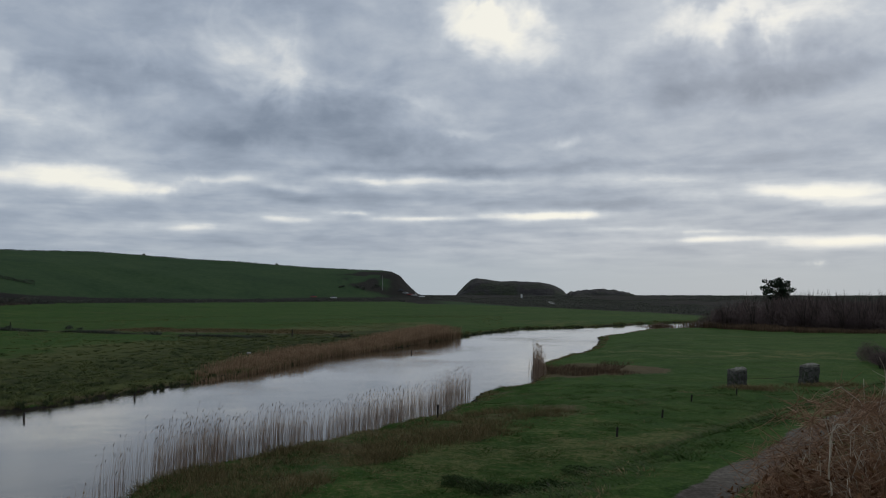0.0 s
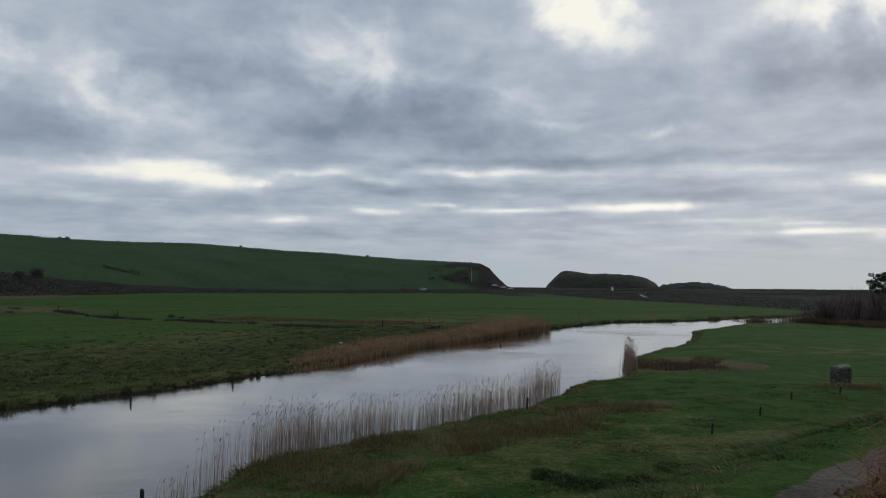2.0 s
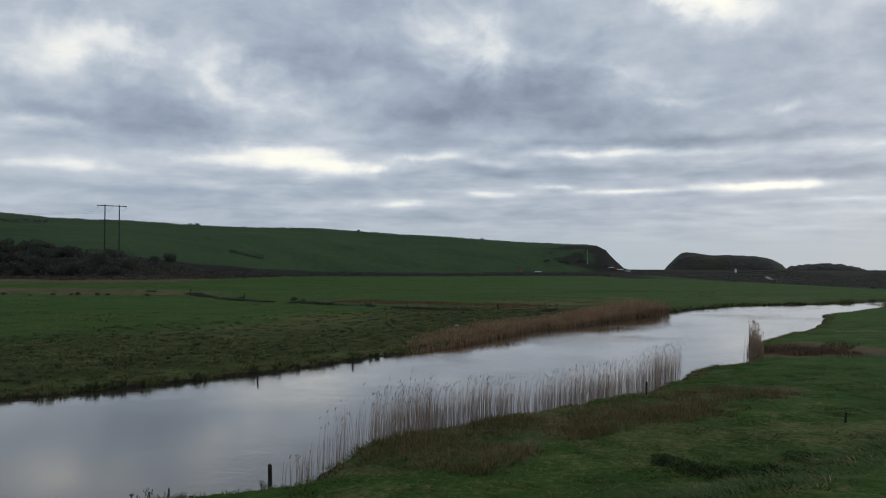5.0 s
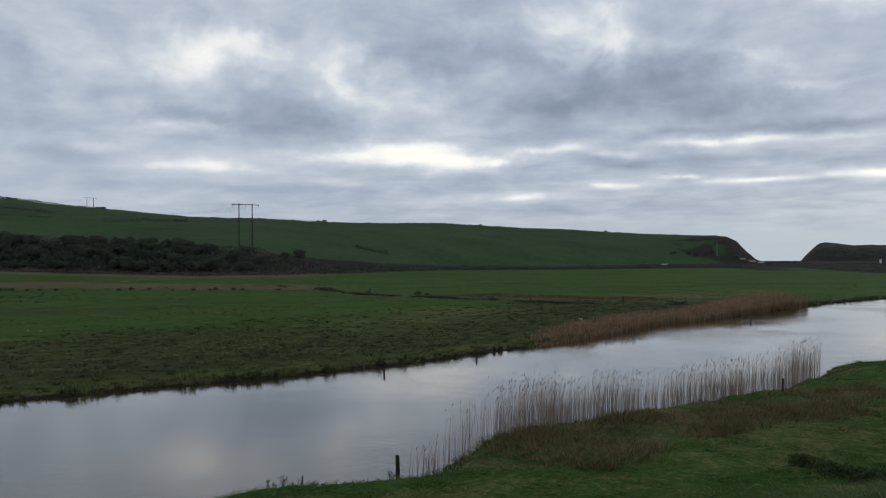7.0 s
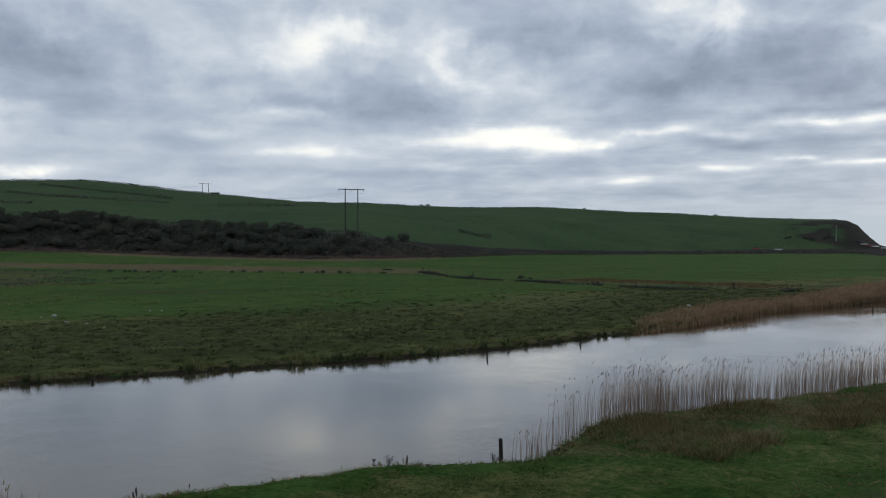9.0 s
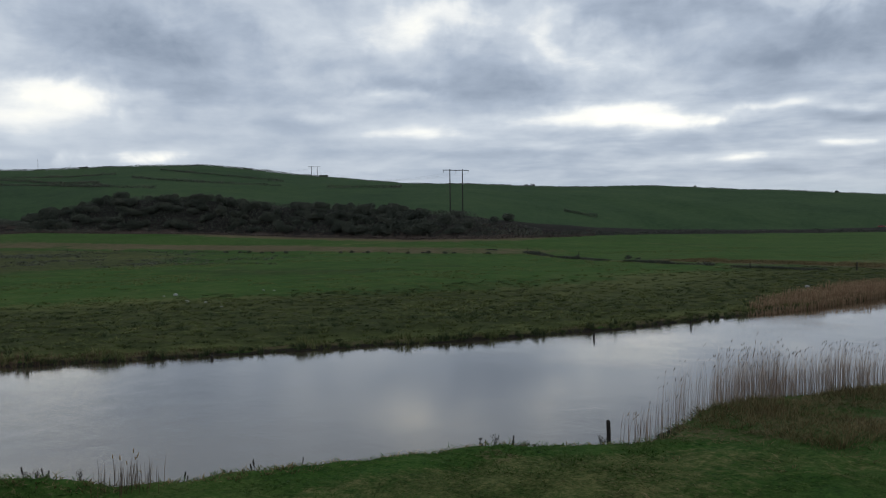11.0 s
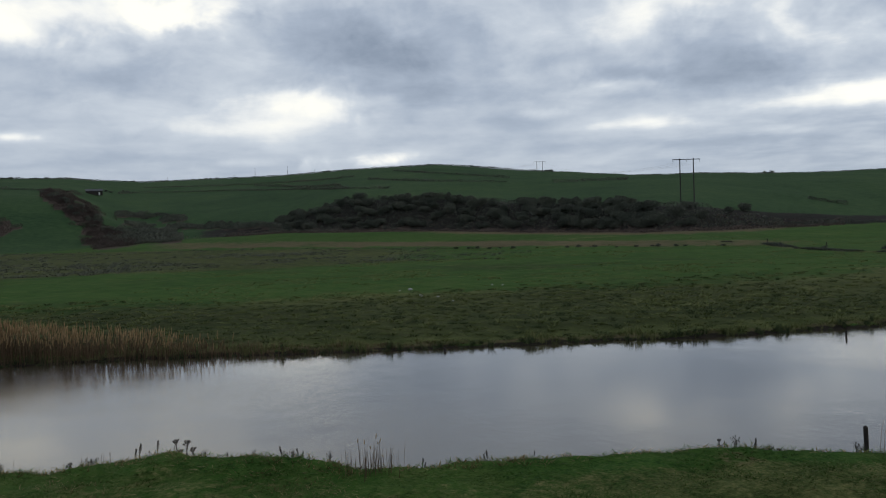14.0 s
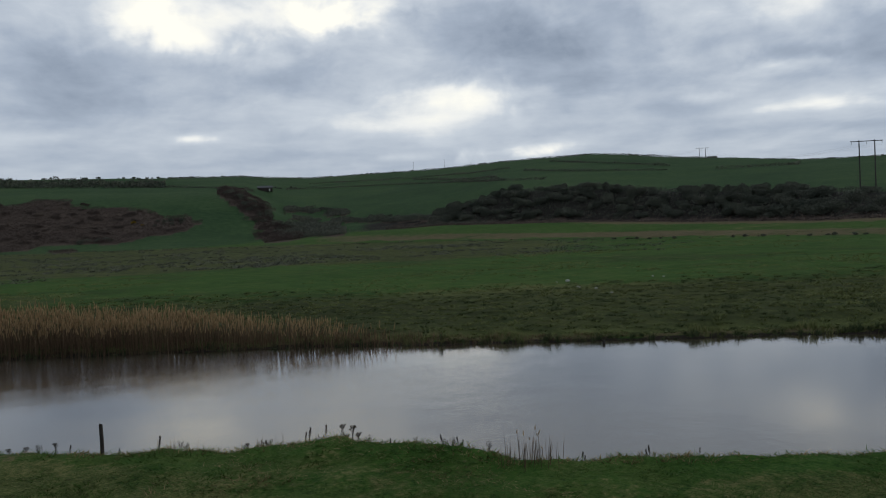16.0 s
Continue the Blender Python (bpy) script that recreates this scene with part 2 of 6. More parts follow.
def ground_colour(n, p):
    fine, mid, wide = n.noise(p, 3.2, 6.0, 0.65)[0], n.noise(p, 0.33, 5.0, 0.6)[0], n.noise(p, 0.035, 4.0, 0.55)[0]
    grain = n.noise(p, 11.0, 3.0, 0.6)[0]
    v = n.math("ADD", n.math("MULTIPLY_ADD", grain, 0.30, n.math("MULTIPLY", fine, 0.30)), n.math("ADD", n.math("MULTIPLY", mid, 0.25), n.math("MULTIPLY", wide, 0.15)))
    lush = n.ramp(v, [(0.38, (0.012, 0.028, 0.007)), (0.46, (0.025, 0.060, 0.011)), (0.53, (0.040, 0.083, 0.016)), (0.62, (0.080, 0.100, 0.030))])
    rough = n.ramp(v, [(0.40, (0.026, 0.033, 0.011)), (0.5, (0.070, 0.084, 0.027)), (0.60, (0.140, 0.132, 0.052))])
    dry = n.ramp(v, [(0.36, (0.040, 0.034, 0.018)), (0.5, (0.090, 0.073, 0.039)), (0.65, (0.150, 0.118, 0.066))])
    litter = n.ramp(v, [(0.36, (0.030, 0.023, 0.019)), (0.5, (0.068, 0.051, 0.041)), (0.65, (0.115, 0.088, 0.067))])
    # dark tone of the shade painted between tussocks, and of the rush clumps
    gap_shade_rush = n.ramp(v, [(0.40, (0.008, 0.012, 0.005)), (0.60, (0.024, 0.031, 0.013))])
    scrub = n.ramp(v, [(0.34, (0.009, 0.009, 0.008)), (0.5, (0.020, 0.019, 0.016)), (0.66, (0.044, 0.038, 0.031))])
    mud = n.ramp(v, [(0.3, (0.010, 0.009, 0.007)), (0.7, (0.035, 0.029, 0.022))])
    stone = n.ramp(v, [(0.36, (0.045, 0.039, 0.032)), (0.5, (0.108, 0.094, 0.078)), (0.66, (0.20, 0.176, 0.148))])
    field = n.ramp(n.math("MULTIPLY_ADD", n.math("SUBTRACT", n.noise(p, 0.012, 3.0, 0.5)[0], 0.5), 0.16, v), [(0.40, (0.015, 0.034, 0.015)), (0.5, (0.031, 0.061, 0.024)), (0.60, (0.056, 0.084, 0.033))])
    patch = n.noise(p, 0.085, 5.0, 0.62, 0.3)[0]
    streak = n.noise(p, 0.55, 4.0, 0.6, 0.2)[0]
    yellowed = n.ramp(v, [(0.38, (0.032, 0.034, 0.012)), (0.48, (0.072, 0.074, 0.024)), (0.60, (0.125, 0.112, 0.046))])
    c = n.mix(n.math("MULTIPLY", n.step(n.math("MULTIPLY_ADD", streak, 0.5, n.math("MULTIPLY", patch, 0.5)), 0.46, 0.62), 0.22), lush, yellowed)
    ragged = n.math("MULTIPLY_ADD", n.math("ADD", mid, fine), 0.9, -0.9)
    for name, colour in (("field", field), ("rough", rough), ("gap_shade_rush", gap_shade_rush), ("dry", dry), ("scrub", scrub), ("litter", litter), ("clump", gap_shade_rush), ("gravel", stone), ("mud", mud)):
        mask = n.step(n.math("ADD", n.attribute(name), ragged if name not in ("field", "gap_shade_rush") else 0.0), 0.35, 0.65)
        if name == "gap_shade_rush":         # shade in the gaps between the tussocks, put into the ground colour
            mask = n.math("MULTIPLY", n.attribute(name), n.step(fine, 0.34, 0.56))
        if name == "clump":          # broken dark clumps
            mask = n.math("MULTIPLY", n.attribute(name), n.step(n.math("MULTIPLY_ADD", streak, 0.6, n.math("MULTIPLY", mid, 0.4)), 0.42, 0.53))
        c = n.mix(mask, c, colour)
    return c


def ground_bump(n, p):
    return n.math("ADD", n.math("MULTIPLY", n.noise(p, 5.0, 6.0, 0.7)[0], 0.05), n.math("MULTIPLY", n.noise(p, 0.8, 4.0, 0.6)[0], 0.16))


GROUND = surface("meadow_ground", ground_colour, 0.95, 0.03, ground_bump)
GRASS = leafy("grass_blades", [(0.1, (0.018, 0.036, 0.009)), (0.4, (0.034, 0.068, 0.014)), (0.62, (0.055, 0.094, 0.023)), (0.9, (0.13, 0.122, 0.050))], 0.8)
RUSH = leafy("rush_blades", [(0.1, (0.040, 0.052, 0.019)), (0.45, (0.098, 0.118, 0.042)), (0.7, (0.150, 0.160, 0.064)), (0.95, (0.25, 0.215, 0.100))], 0.9)
RUSHDARK = leafy("dark_rush_blades", [(0.1, (0.020, 0.030, 0.014)), (0.45, (0.045, 0.062, 0.028)), (0.75, (0.080, 0.098, 0.045)), (0.95, (0.13, 0.135, 0.066))], 0.9)
BRIARLEAF = leafy("bramble_leaves", [(0.1, (0.018, 0.032, 0.012)), (0.5, (0.040, 0.064, 0.023)), (0.95, (0.090, 0.105, 0.045))], 1.2)
STRAW = leafy("dead_reed_stems", [(0.1, (0.115, 0.072, 0.048)), (0.45, (0.240, 0.165, 0.115)), (0.7, (0.36, 0.265, 0.195)), (0.95, (0.46, 0.36, 0.27))])
DARKREED = leafy("brown_reed_stems", [(0.1, (0.040, 0.026, 0.017)), (0.45, (0.092, 0.061, 0.038)), (0.7, (0.145, 0.098, 0.060)), (0.95, (0.22, 0.155, 0.097))])
RUSSET = leafy("russet_reeds", [(0.1, (0.110, 0.068, 0.038)), (0.45, (0.220, 0.142, 0.084)), (0.7, (0.31, 0.210, 0.128)), (0.95, (0.38, 0.270, 0.170))])
DRYGRASS = leafy("dead_grass", [(0.1, (0.058, 0.050, 0.022)), (0.45, (0.135, 0.106, 0.050)), (0.75, (0.235, 0.178, 0.092)), (0.95, (0.36, 0.28, 0.165))])
GORSE = leafy("scrub_leaves", [(0.1, (0.032, 0.038, 0.031)), (0.45, (0.074, 0.082, 0.064)), (0.75, (0.125, 0.128, 0.096)), (0.95, (0.19, 0.172, 0.125))], 0.12)
THICKET_TWIGS = leafy("thicket_twigs", [(0.1, (0.062, 0.046, 0.044)), (0.45, (0.118, 0.088, 0.082)), (0.75, (0.17, 0.13, 0.115)), (0.95, (0.24, 0.185, 0.155))], 0.12)
BRACKEN = leafy("dead_bracken", [(0.1, (0.026, 0.020, 0.017)), (0.45, (0.058, 0.046, 0.040)), (0.75, (0.105, 0.083, 0.069)), (0.95, (0.19, 0.15, 0.115))], 0.05)
PLUME = leafy("reed_plumes", [(0.1, (0.15, 0.098, 0.050)), (0.45, (0.25, 0.168, 0.086)), (0.7, (0.32, 0.22, 0.118)), (0.95, (0.40, 0.29, 0.165))])
BLOOM = leafy("gorse_bloom", [(0.1, (0.10, 0.07, 0.012)), (0.6, (0.20, 0.13, 0.018)), (0.95, (0.30, 0.19, 0.025))])
PINE = leafy("pine_needles", [(0.1, (0.012, 0.020, 0.014)), (0.5, (0.026, 0.040, 0.026)), (0.95, (0.050, 0.066, 0.040))])
BARK = surface("dark_bark", lambda n, p: n.ramp(n.noise(p, 9.0, 5.0)[0], [(0.3, (0.018, 0.014, 0.011)), (0.7, (0.06, 0.048, 0.038))]), 0.9, 0.2, lambda n, p: n.math("MULTIPLY", n.noise(p, 24.0, 4.0)[0], 0.01))
TWIG = leafy("bramble_twigs", [(0.1, (0.070, 0.034, 0.019)), (0.5, (0.190, 0.100, 0.056)), (0.8, (0.32, 0.195, 0.118)), (0.97, (0.52, 0.39, 0.27))], 2.0, 0.2)
DEADLEAF = leafy("dead_bramble_leaves", [(0.1, (0.045, 0.020, 0.011)), (0.5, (0.120, 0.058, 0.030)), (0.95, (0.24, 0.135, 0.072))], 2.0)
BLEACHED = surface("bleached_stem", lambda n, p: n.ramp(n.noise(p, 14.0, 4.0)[0], [(0.3, (0.30, 0.24, 0.17)), (0.7, (0.55, 0.48, 0.38))]), 0.75, 0.3)
TIMBER = surface("weathered_timber", lambda n, p: n.ramp(n.noise(p, 12.0, 5.0)[0], [(0.3, (0.012, 0.010, 0.009)), (0.7, (0.05, 0.043, 0.036))]), 0.85, 0.25, lambda n, p: n.math("MULTIPLY", n.noise(p, 30.0, 3.0)[0], 0.012))
CREOSOTE = surface("tarred_pole", lambda n, p: n.ramp(n.noise(p, 2.0, 4.0)[0], [(0.3, (0.014, 0.012, 0.011)), (0.7, (0.040, 0.034, 0.030))]), 0.7, 0.3)
PILLAR = surface("lichened_stone", lambda n, p: n.mix(n.step(n.noise(p, 4.0, 5.0, 0.6)[0], 0.52, 0.62), n.ramp(n.noise(p, 7.0, 6.0, 0.65)[0], [(0.3, (0.026, 0.025, 0.022)), (0.5, (0.060, 0.058, 0.051)), (0.72, (0.14, 0.135, 0.12))]), (0.034, 0.044, 0.024)), 0.9, 0.25, lambda n, p: n.math("MULTIPLY", n.noise(p, 12.0, 6.0)[0], 0.05))
CAPSTONE = surface("pale_cap", lambda n, p: n.ramp(n.noise(p, 7.0, 6.0, 0.65)[0], [(0.3, (0.07, 0.068, 0.055)), (0.5, (0.15, 0.145, 0.12)), (0.72, (0.26, 0.25, 0.21))]), 0.9, 0.2, lambda n, p: n.math("MULTIPLY", n.noise(p, 12.0, 6.0)[0], 0.04))
PALESTONE = surface("pale_stone", lambda n, p: n.ramp(n.noise(p, 8.0, 4.0)[0], [(0.3, (0.24, 0.235, 0.22)), (0.7, (0.45, 0.44, 0.42))]), 0.85, 0.25)
ROCK = surface("cliff_rock", lambda n, p: n.mix(n.step(n.noise(p, 0.05, 5.0, 0.6)[0], 0.42, 0.58), n.ramp(n.noise(p, 0.12, 6.0, 0.65)[0], [(0.3, (0.016, 0.015, 0.015)), (0.55, (0.036, 0.033, 0.031)), (0.75, (0.065, 0.058, 0.053))]), n.ramp(n.noise(p, 0.2, 5.0)[0], [(0.3, (0.018, 0.022, 0.014)), (0.7, (0.034, 0.040, 0.022))])), 0.9, 0.2, lambda n, p: n.math("MULTIPLY", n.noise(p, 0.15, 7.0, 0.65)[0], 3.0))
PAINT_WHITE = surface("white_paint", lambda n, p: n.ramp(n.noise(p, 1.5, 4.0)[0], [(0.3, (0.62, 0.62, 0.60)), (0.7, (0.80, 0.80, 0.78))]), 0.6, 0.4)
PAINT_RED = surface("red_paint", lambda n, p: n.ramp(n.noise(p, 1.5, 4.0)[0], [(0.3, (0.24, 0.03, 0.025)), (0.7, (0.34, 0.05, 0.04))]), 0.4, 0.5)
PAINT_DARK = surface("dark_paint", lambda n, p: n.ramp(n.noise(p, 1.5, 4.0)[0], [(0.3, (0.02, 0.022, 0.03)), (0.7, (0.035, 0.04, 0.05))]), 0.4, 0.5)
RUBBER = surface("rubber", lambda n, p: n.ramp(n.noise(p, 9.0)[0], [(0.3, (0.012, 0.012, 0.012)), (0.7, (0.025, 0.025, 0.025))]), 0.8, 0.3)
SLATE = surface("slate_roof", lambda n, p: n.ramp(n.noise(p, 2.0, 5.0)[0], [(0.3, (0.035, 0.037, 0.042)), (0.7, (0.08, 0.083, 0.09))]), 0.7, 0.3)
STEEL = surface("dull_steel", lambda n, p: n.ramp(n.noise(p, 6.0)[0], [(0.3, (0.10, 0.10, 0.10)), (0.7, (0.2, 0.2, 0.2))]), 0.5, 0.5)
PANE = surface("window_glass", lambda n, p: n.ramp(n.noise(p, 3.0)[0], [(0.3, (0.02, 0.025, 0.03)), (0.7, (0.04, 0.045, 0.05))]), 0.1, 0.6)


def water_material(name, ripple, deep):
    m = bpy.data.materials.new(name)
    m.use_nodes = True
    n = Nodes(m.node_tree)
    p = n.add("ShaderNodeTexCoord").outputs["Object"]
    bsdf = n.add("ShaderNodeBsdfPrincipled")
    n.put(bsdf.inputs["Base Color"], n.ramp(n.noise(p, 0.06, 3.0)[0], [(0.3, deep), (0.7, tuple(c * 1.35 for c in deep))]))
    # breezes roughen some stretches more than others
    gust = n.step(n.noise(p, 0.045, 4.0, 0.6)[0], 0.40, 0.68)
    n.put(bsdf.inputs["Roughness"], n.math("MULTIPLY_ADD", gust, 0.06, 0.02))
    bsdf.inputs["IOR"].default_value = 1.333
    bsdf.inputs["Coat Weight"].default_value, bsdf.inputs["Coat Roughness"].default_value, bsdf.inputs["Coat IOR"].default_value = 0.42, 0.03, 1.38
    bsdf.inputs["Coat Tint"].default_value = bsdf.inputs["Specular Tint"].default_value = (1.0, 0.97, 0.93, 1.0)
    wave = n.math("ADD", n.math("MULTIPLY", n.noise(p, 3.4, 6.0, 0.68)[0], ripple * 1.15), n.math("MULTIPLY", n.noise(p, 0.5, 2.0, 0.5)[0], ripple * 2.0))
    b = n.add("ShaderNodeBump")
    b.inputs["Strength"].default_value, b.inputs["Distance"].default_value = 1.0, 1.0
    n.put(b.inputs["Height"], n.math("MULTIPLY", wave, n.math("MULTIPLY_ADD", gust, 1.2, 0.25)))
    n.put(bsdf.inputs["Normal"], b.outputs[0])
    n.put(bsdf.inputs["Coat Normal"], b.outputs[0])
    out = n.add("ShaderNodeOutputMaterial")
    n.tree.links.new(bsdf.outputs[0], out.inputs[0])
    return m


RIVER = water_material("river_water", 0.0075, (0.034, 0.028, 0.020))
SEA = water_material("sea_water", 0.06, (0.06, 0.075, 0.085))


# ---------------------------------------------------------------- the lie of the land
def vnoise(x, y, size, seed):
    """Smooth noise from -1 to 1 with lumps of about that many metres."""
    x, y = np.asarray(x, float) / size, np.asarray(y, float) / size
    i, j = np.floor(x).astype(np.int64), np.floor(y).astype(np.int64)
    u, v = x - i, y - j
    u, v = u * u * (3 - 2 * u), v * v * (3 - 2 * v)

    def h(a, b):
        k = (a * 374761393 + b * 668265263 + seed * 974634777) & 0xFFFFFFFF
        k = ((k ^ (k >> 13)) * 1274126177) & 0xFFFFFFFF
        return ((k ^ (k >> 16)) & 0xFFFF) / 32767.5 - 1.0
    return (h(i, j) * (1 - u) + h(i + 1, j) * u) * (1 - v) + (h(i, j + 1) * (1 - u) + h(i + 1, j + 1) * u) * v


def smooth(v, low, high):
    t = np.clip((np.asarray(v, float) - low) / (high - low), 0, 1)
    return t * t * (3 - 2 * t)


FAR_BANK = [(-113, -92), (-80, -46), (-67.7, -20.5), (-57.6, 0), (-49.0, 15.3), (-39.3, 28.2), (-33.2, 37.4), (-28.0, 45.0), (-23.5, 54.6), (-19.4, 66.6), (-17.6, 72.0), (-16.2, 77), (-14.9, 83), (-13.3, 92), (-10.9, 98.5), (-8.3, 103.5),
            (-5.6, 110.5), (-3.4, 119), (-0.4, 126), (2.6, 137), (15.2, 166), (31, 176), (47, 195), (64, 209), (95, 228)]
NEAR_BANK = [(-85, -95), (-52, -45), (-37, -16), (-30.5, 0), (-28, 2.8), (-26, 6.3), (-24.6, 9.4), (-21.5, 11.6), (-19.5, 12.9), (-17.8, 15.6), (-15.2, 20.3), (-12, 23.6), (-10.4, 25.3),
             (-10.6, 28.8), (-9.5, 33.8), (-6.7, 38.6), (-1.8, 45), (1.5, 53), (2.7, 59.5), (6.6, 66), (7.6, 70), (8.6, 80), (11, 87), (18.5, 105), (23.4, 126),
             (24.5, 134), (39, 161), (52, 168), (72, 180), (98, 198)]
RIVER_OUTLINE = np.array(FAR_BANK + NEAR_BANK[::-1], float)


BEYOND = np.array(FAR_BANK + [(300, 600), (-600, 600), (-600, -300)], float)


def polyline_distance(x, y, pts, closed=False):
    pts = np.asarray(pts, float)
    best = np.full(np.shape(x), 1e9)
    ends = np.roll(pts, -1, 0) if closed else pts[1:]
    for (ax, ay), (bx, by) in zip(pts, ends):
        dx, dy = bx - ax, by - ay
        t = np.clip(((x - ax) * dx + (y - ay) * dy) / (dx * dx + dy * dy), 0, 1)
        best = np.minimum(best, np.hypot(x - ax - t * dx, y - ay - t * dy))
    return best


def inside(x, y, pts):
    x, y, pts = np.asarray(x, float), np.asarray(y, float), np.asarray(pts, float)
    odd = np.zeros(np.shape(x), bool)
    for (ax, ay), (bx, by) in zip(pts, np.roll(pts, -1, 0)):
        if ay != by:
            odd ^= ((ay > y) != (by > y)) & (x < (bx - ax) * (y - ay) / (by - ay) + ax)
    return odd


def shore(x, y):
    """Metres from the water's edge, negative in the river."""
    wx = x + 0.45 * vnoise(x, y, 2.7, 3) + 0.22 * vnoise(x, y, 0.9, 4)
    wy = y + 0.45 * vnoise(x, y, 2.7, 5) + 0.22 * vnoise(x, y, 0.9, 6)
    d = polyline_distance(wx, wy, RIVER_OUTLINE, True)
    return np.where(inside(wx, wy, RIVER_OUTLINE), -d, d)


# the slopes round the flats, by bearing: foot, brow and crest, each as distance and height
SLOPES = [
    (-60, 300, 0.6, 480, 2.8, 690, 5.3), (-12, 300, 0.6, 480, 2.6, 690, 5.3), (1.6, 480, 1.0, 600, 3.0, 690, 5.6), (2.35, 540, 1.2, 620, 3.6, 720, 14.5), (2.9, 560, 1.4, 620, 3.8, 720, 22.7),
    (3.5, 570, 1.5, 620, 4.0, 720, 26.5), (8.3, 520, 1.8, 570, 4.0, 740, 29.0), (12, 480, 2.0, 530, 3.6, 750, 32.0), (17.7, 440, 2.4, 490, 4.0, 750, 37.2), (22, 400, 2.8, 450, 4.8, 720, 39.0),
    (30, 310, 2.9, 345, 8.2, 700, 40.0), (35, 280, 3.2, 322, 11.7, 700, 41.6), (39, 300, 2.9, 335, 12.8, 760, 45.6), (46, 350, 3.6, 395, 16.5, 1000, 68.0), (52, 390, 5.2, 430, 21.5, 1150, 88.4),
    (58, 405, 5.8, 445, 22.5, 1200, 87.5), (62, 420, 6.4, 460, 13.5, 1250, 86.6), (67, 425, 5.2, 470, 9.0, 1300, 86.7), (71, 430, 4.0, 500, 9.8, 1300, 84.0), (73, 425, 2.6, 550, 18.5, 1300, 86.0),
    (75.2, 420, 1.6, 600, 34.5, 1300, 88.0), (78, 400, 1.4, 620, 37.6, 1300, 88.6), (90, 400, 1.5, 640, 38.5, 1300, 91.5), (120, 380, 1.5, 640, 40.0, 1300, 90.0),
]
SLOPE_ROWS = np.array(SLOPES, float)
PATH_AT, PATH_WAY, PATH_SIDE = np.array((5.0, 16.7)), np.array((0.59, 0.807)), np.array((0.807, -0.59))


def across_path(x, y):
    bend = -0.006 * np.clip((y - 22), 0, 60) ** 2
    return (x - PATH_AT[0]) * PATH_SIDE[0] + (y - PATH_AT[1]) * PATH_SIDE[1] + bend


# humps along the near bank: place, size and height
MOUNDS = [(-25.9, 6.3, 1.0, 0.12), (-24.0, 9.2, 1.5, 0.19), (-22.4, 10.4, 1.2, 0.18), (-21.3, 11.2, 1.3, 0.26), (-20.0, 12.1, 0.9, 0.15), (-18.6, 13.6, 1.0, 0.15), (-17.9, 15.0, 1.0, 0.10), (-16.4, 17.2, 0.8, 0.14), (-13.7, 20.7, 1.3, 0.22)]


def land(x, y):
    """Height of the ground, for arrays."""
    x, y = np.asarray(x, float), np.asarray(y, float)
    r, az = np.hypot(x, y), np.degrees(np.arctan2(-x, y))
    col = [np.interp(az, SLOPE_ROWS[:, 0], SLOPE_ROWS[:, k]) for k in range(1, 7)]
    rf, zf, rb, zb, rc, zc = col
    z = 0.5 + (zf - 0.5) * smooth(r, 0.62 * rf, rf)
    z = z + (zb - zf) * smooth(r, rf, rb)
    t = np.clip((r - rb) / (rc - rb), 0, 1)
    z = z + (zc - zb) * (1 - (1 - t) ** 1.35)
    past = np.maximum(r - rc, 0)
    seaward = 1 - smooth(az, 3.0, 9.0)
    z = z - past * 0.07 - seaward * past * 0.12
    z = np.maximum(z, -3.0)
    lumps = smooth(r, 250, 500)
    z = z + lumps * smooth(zc, 8, 20) * 0.8 * vnoise(x, y, 45, 11) * smooth(z, 1, 12)
    # behind the watcher the ground stays high
    s = across_path(x, y) + 0.5 * vnoise(x, y, 5, 21) * smooth(r, 6, 14)
    bank = 2.45 * smooth(s, -9.5, -1.3) + 2.4 * smooth(s, 1.1, 5.0)
    bank = bank * (1 - smooth(y, 40, 85)) * smooth(np.hypot(np.minimum(x + 9, 0) * 0.7, np.minimum(y, 0) * 0.0), 9.0, 0.0)
    z = z + bank
    # unevenness
    z = z + 0.06 * vnoise(x, y, 3.1, 31) + 0.10 * vnoise(x, y, 9.0, 32) + 0.05 * vnoise(x, y, 1.1, 33) * (r < 90)
    # rush tussocks heave up the rough pasture beyond the river
    d = np.where(r < 320, shore(x, y), 99.0)
    heave = (r < 130) * smooth(d, 1.0, 4.0) * (1 - smooth(polyline_distance(x, y, FAR_BANK) + 9 * vnoise(x, y, 18, 71), 26, 42)) * inside(x, y, BEYOND)
    z = z + heave * (0.12 * np.maximum(0, vnoise(x, y, 0.7, 35)) + 0.08 * vnoise(x, y, 2.2, 36))
    near_side = polyline_distance(x, y, NEAR_BANK[:13]) < 7.0
    lip = np.where(near_side, 0.56, 0.27 + 0.12 * vnoise(x, y, 2.3, 37) + 0.07 * vnoise(x, y, 0.8, 38)) * smooth(d, 0.05, 0.75)
    for mx, my, size, rise in MOUNDS:
        lip = lip + near_side * rise * np.exp(-((x - mx) ** 2 + (y - my) ** 2) / size ** 2)
    z = np.where(d < 6.0, np.where(d < 0, -1.4 * smooth(-d, 0, 2.2), z * smooth(d, 0.8, 6.0) * 1.0 + lip * (1 - smooth(d, 0.8, 6.0)) + 0.08 * vnoise(x, y, 1.3, 34) * smooth(d, 0.2, 0.8)), z)
    return z


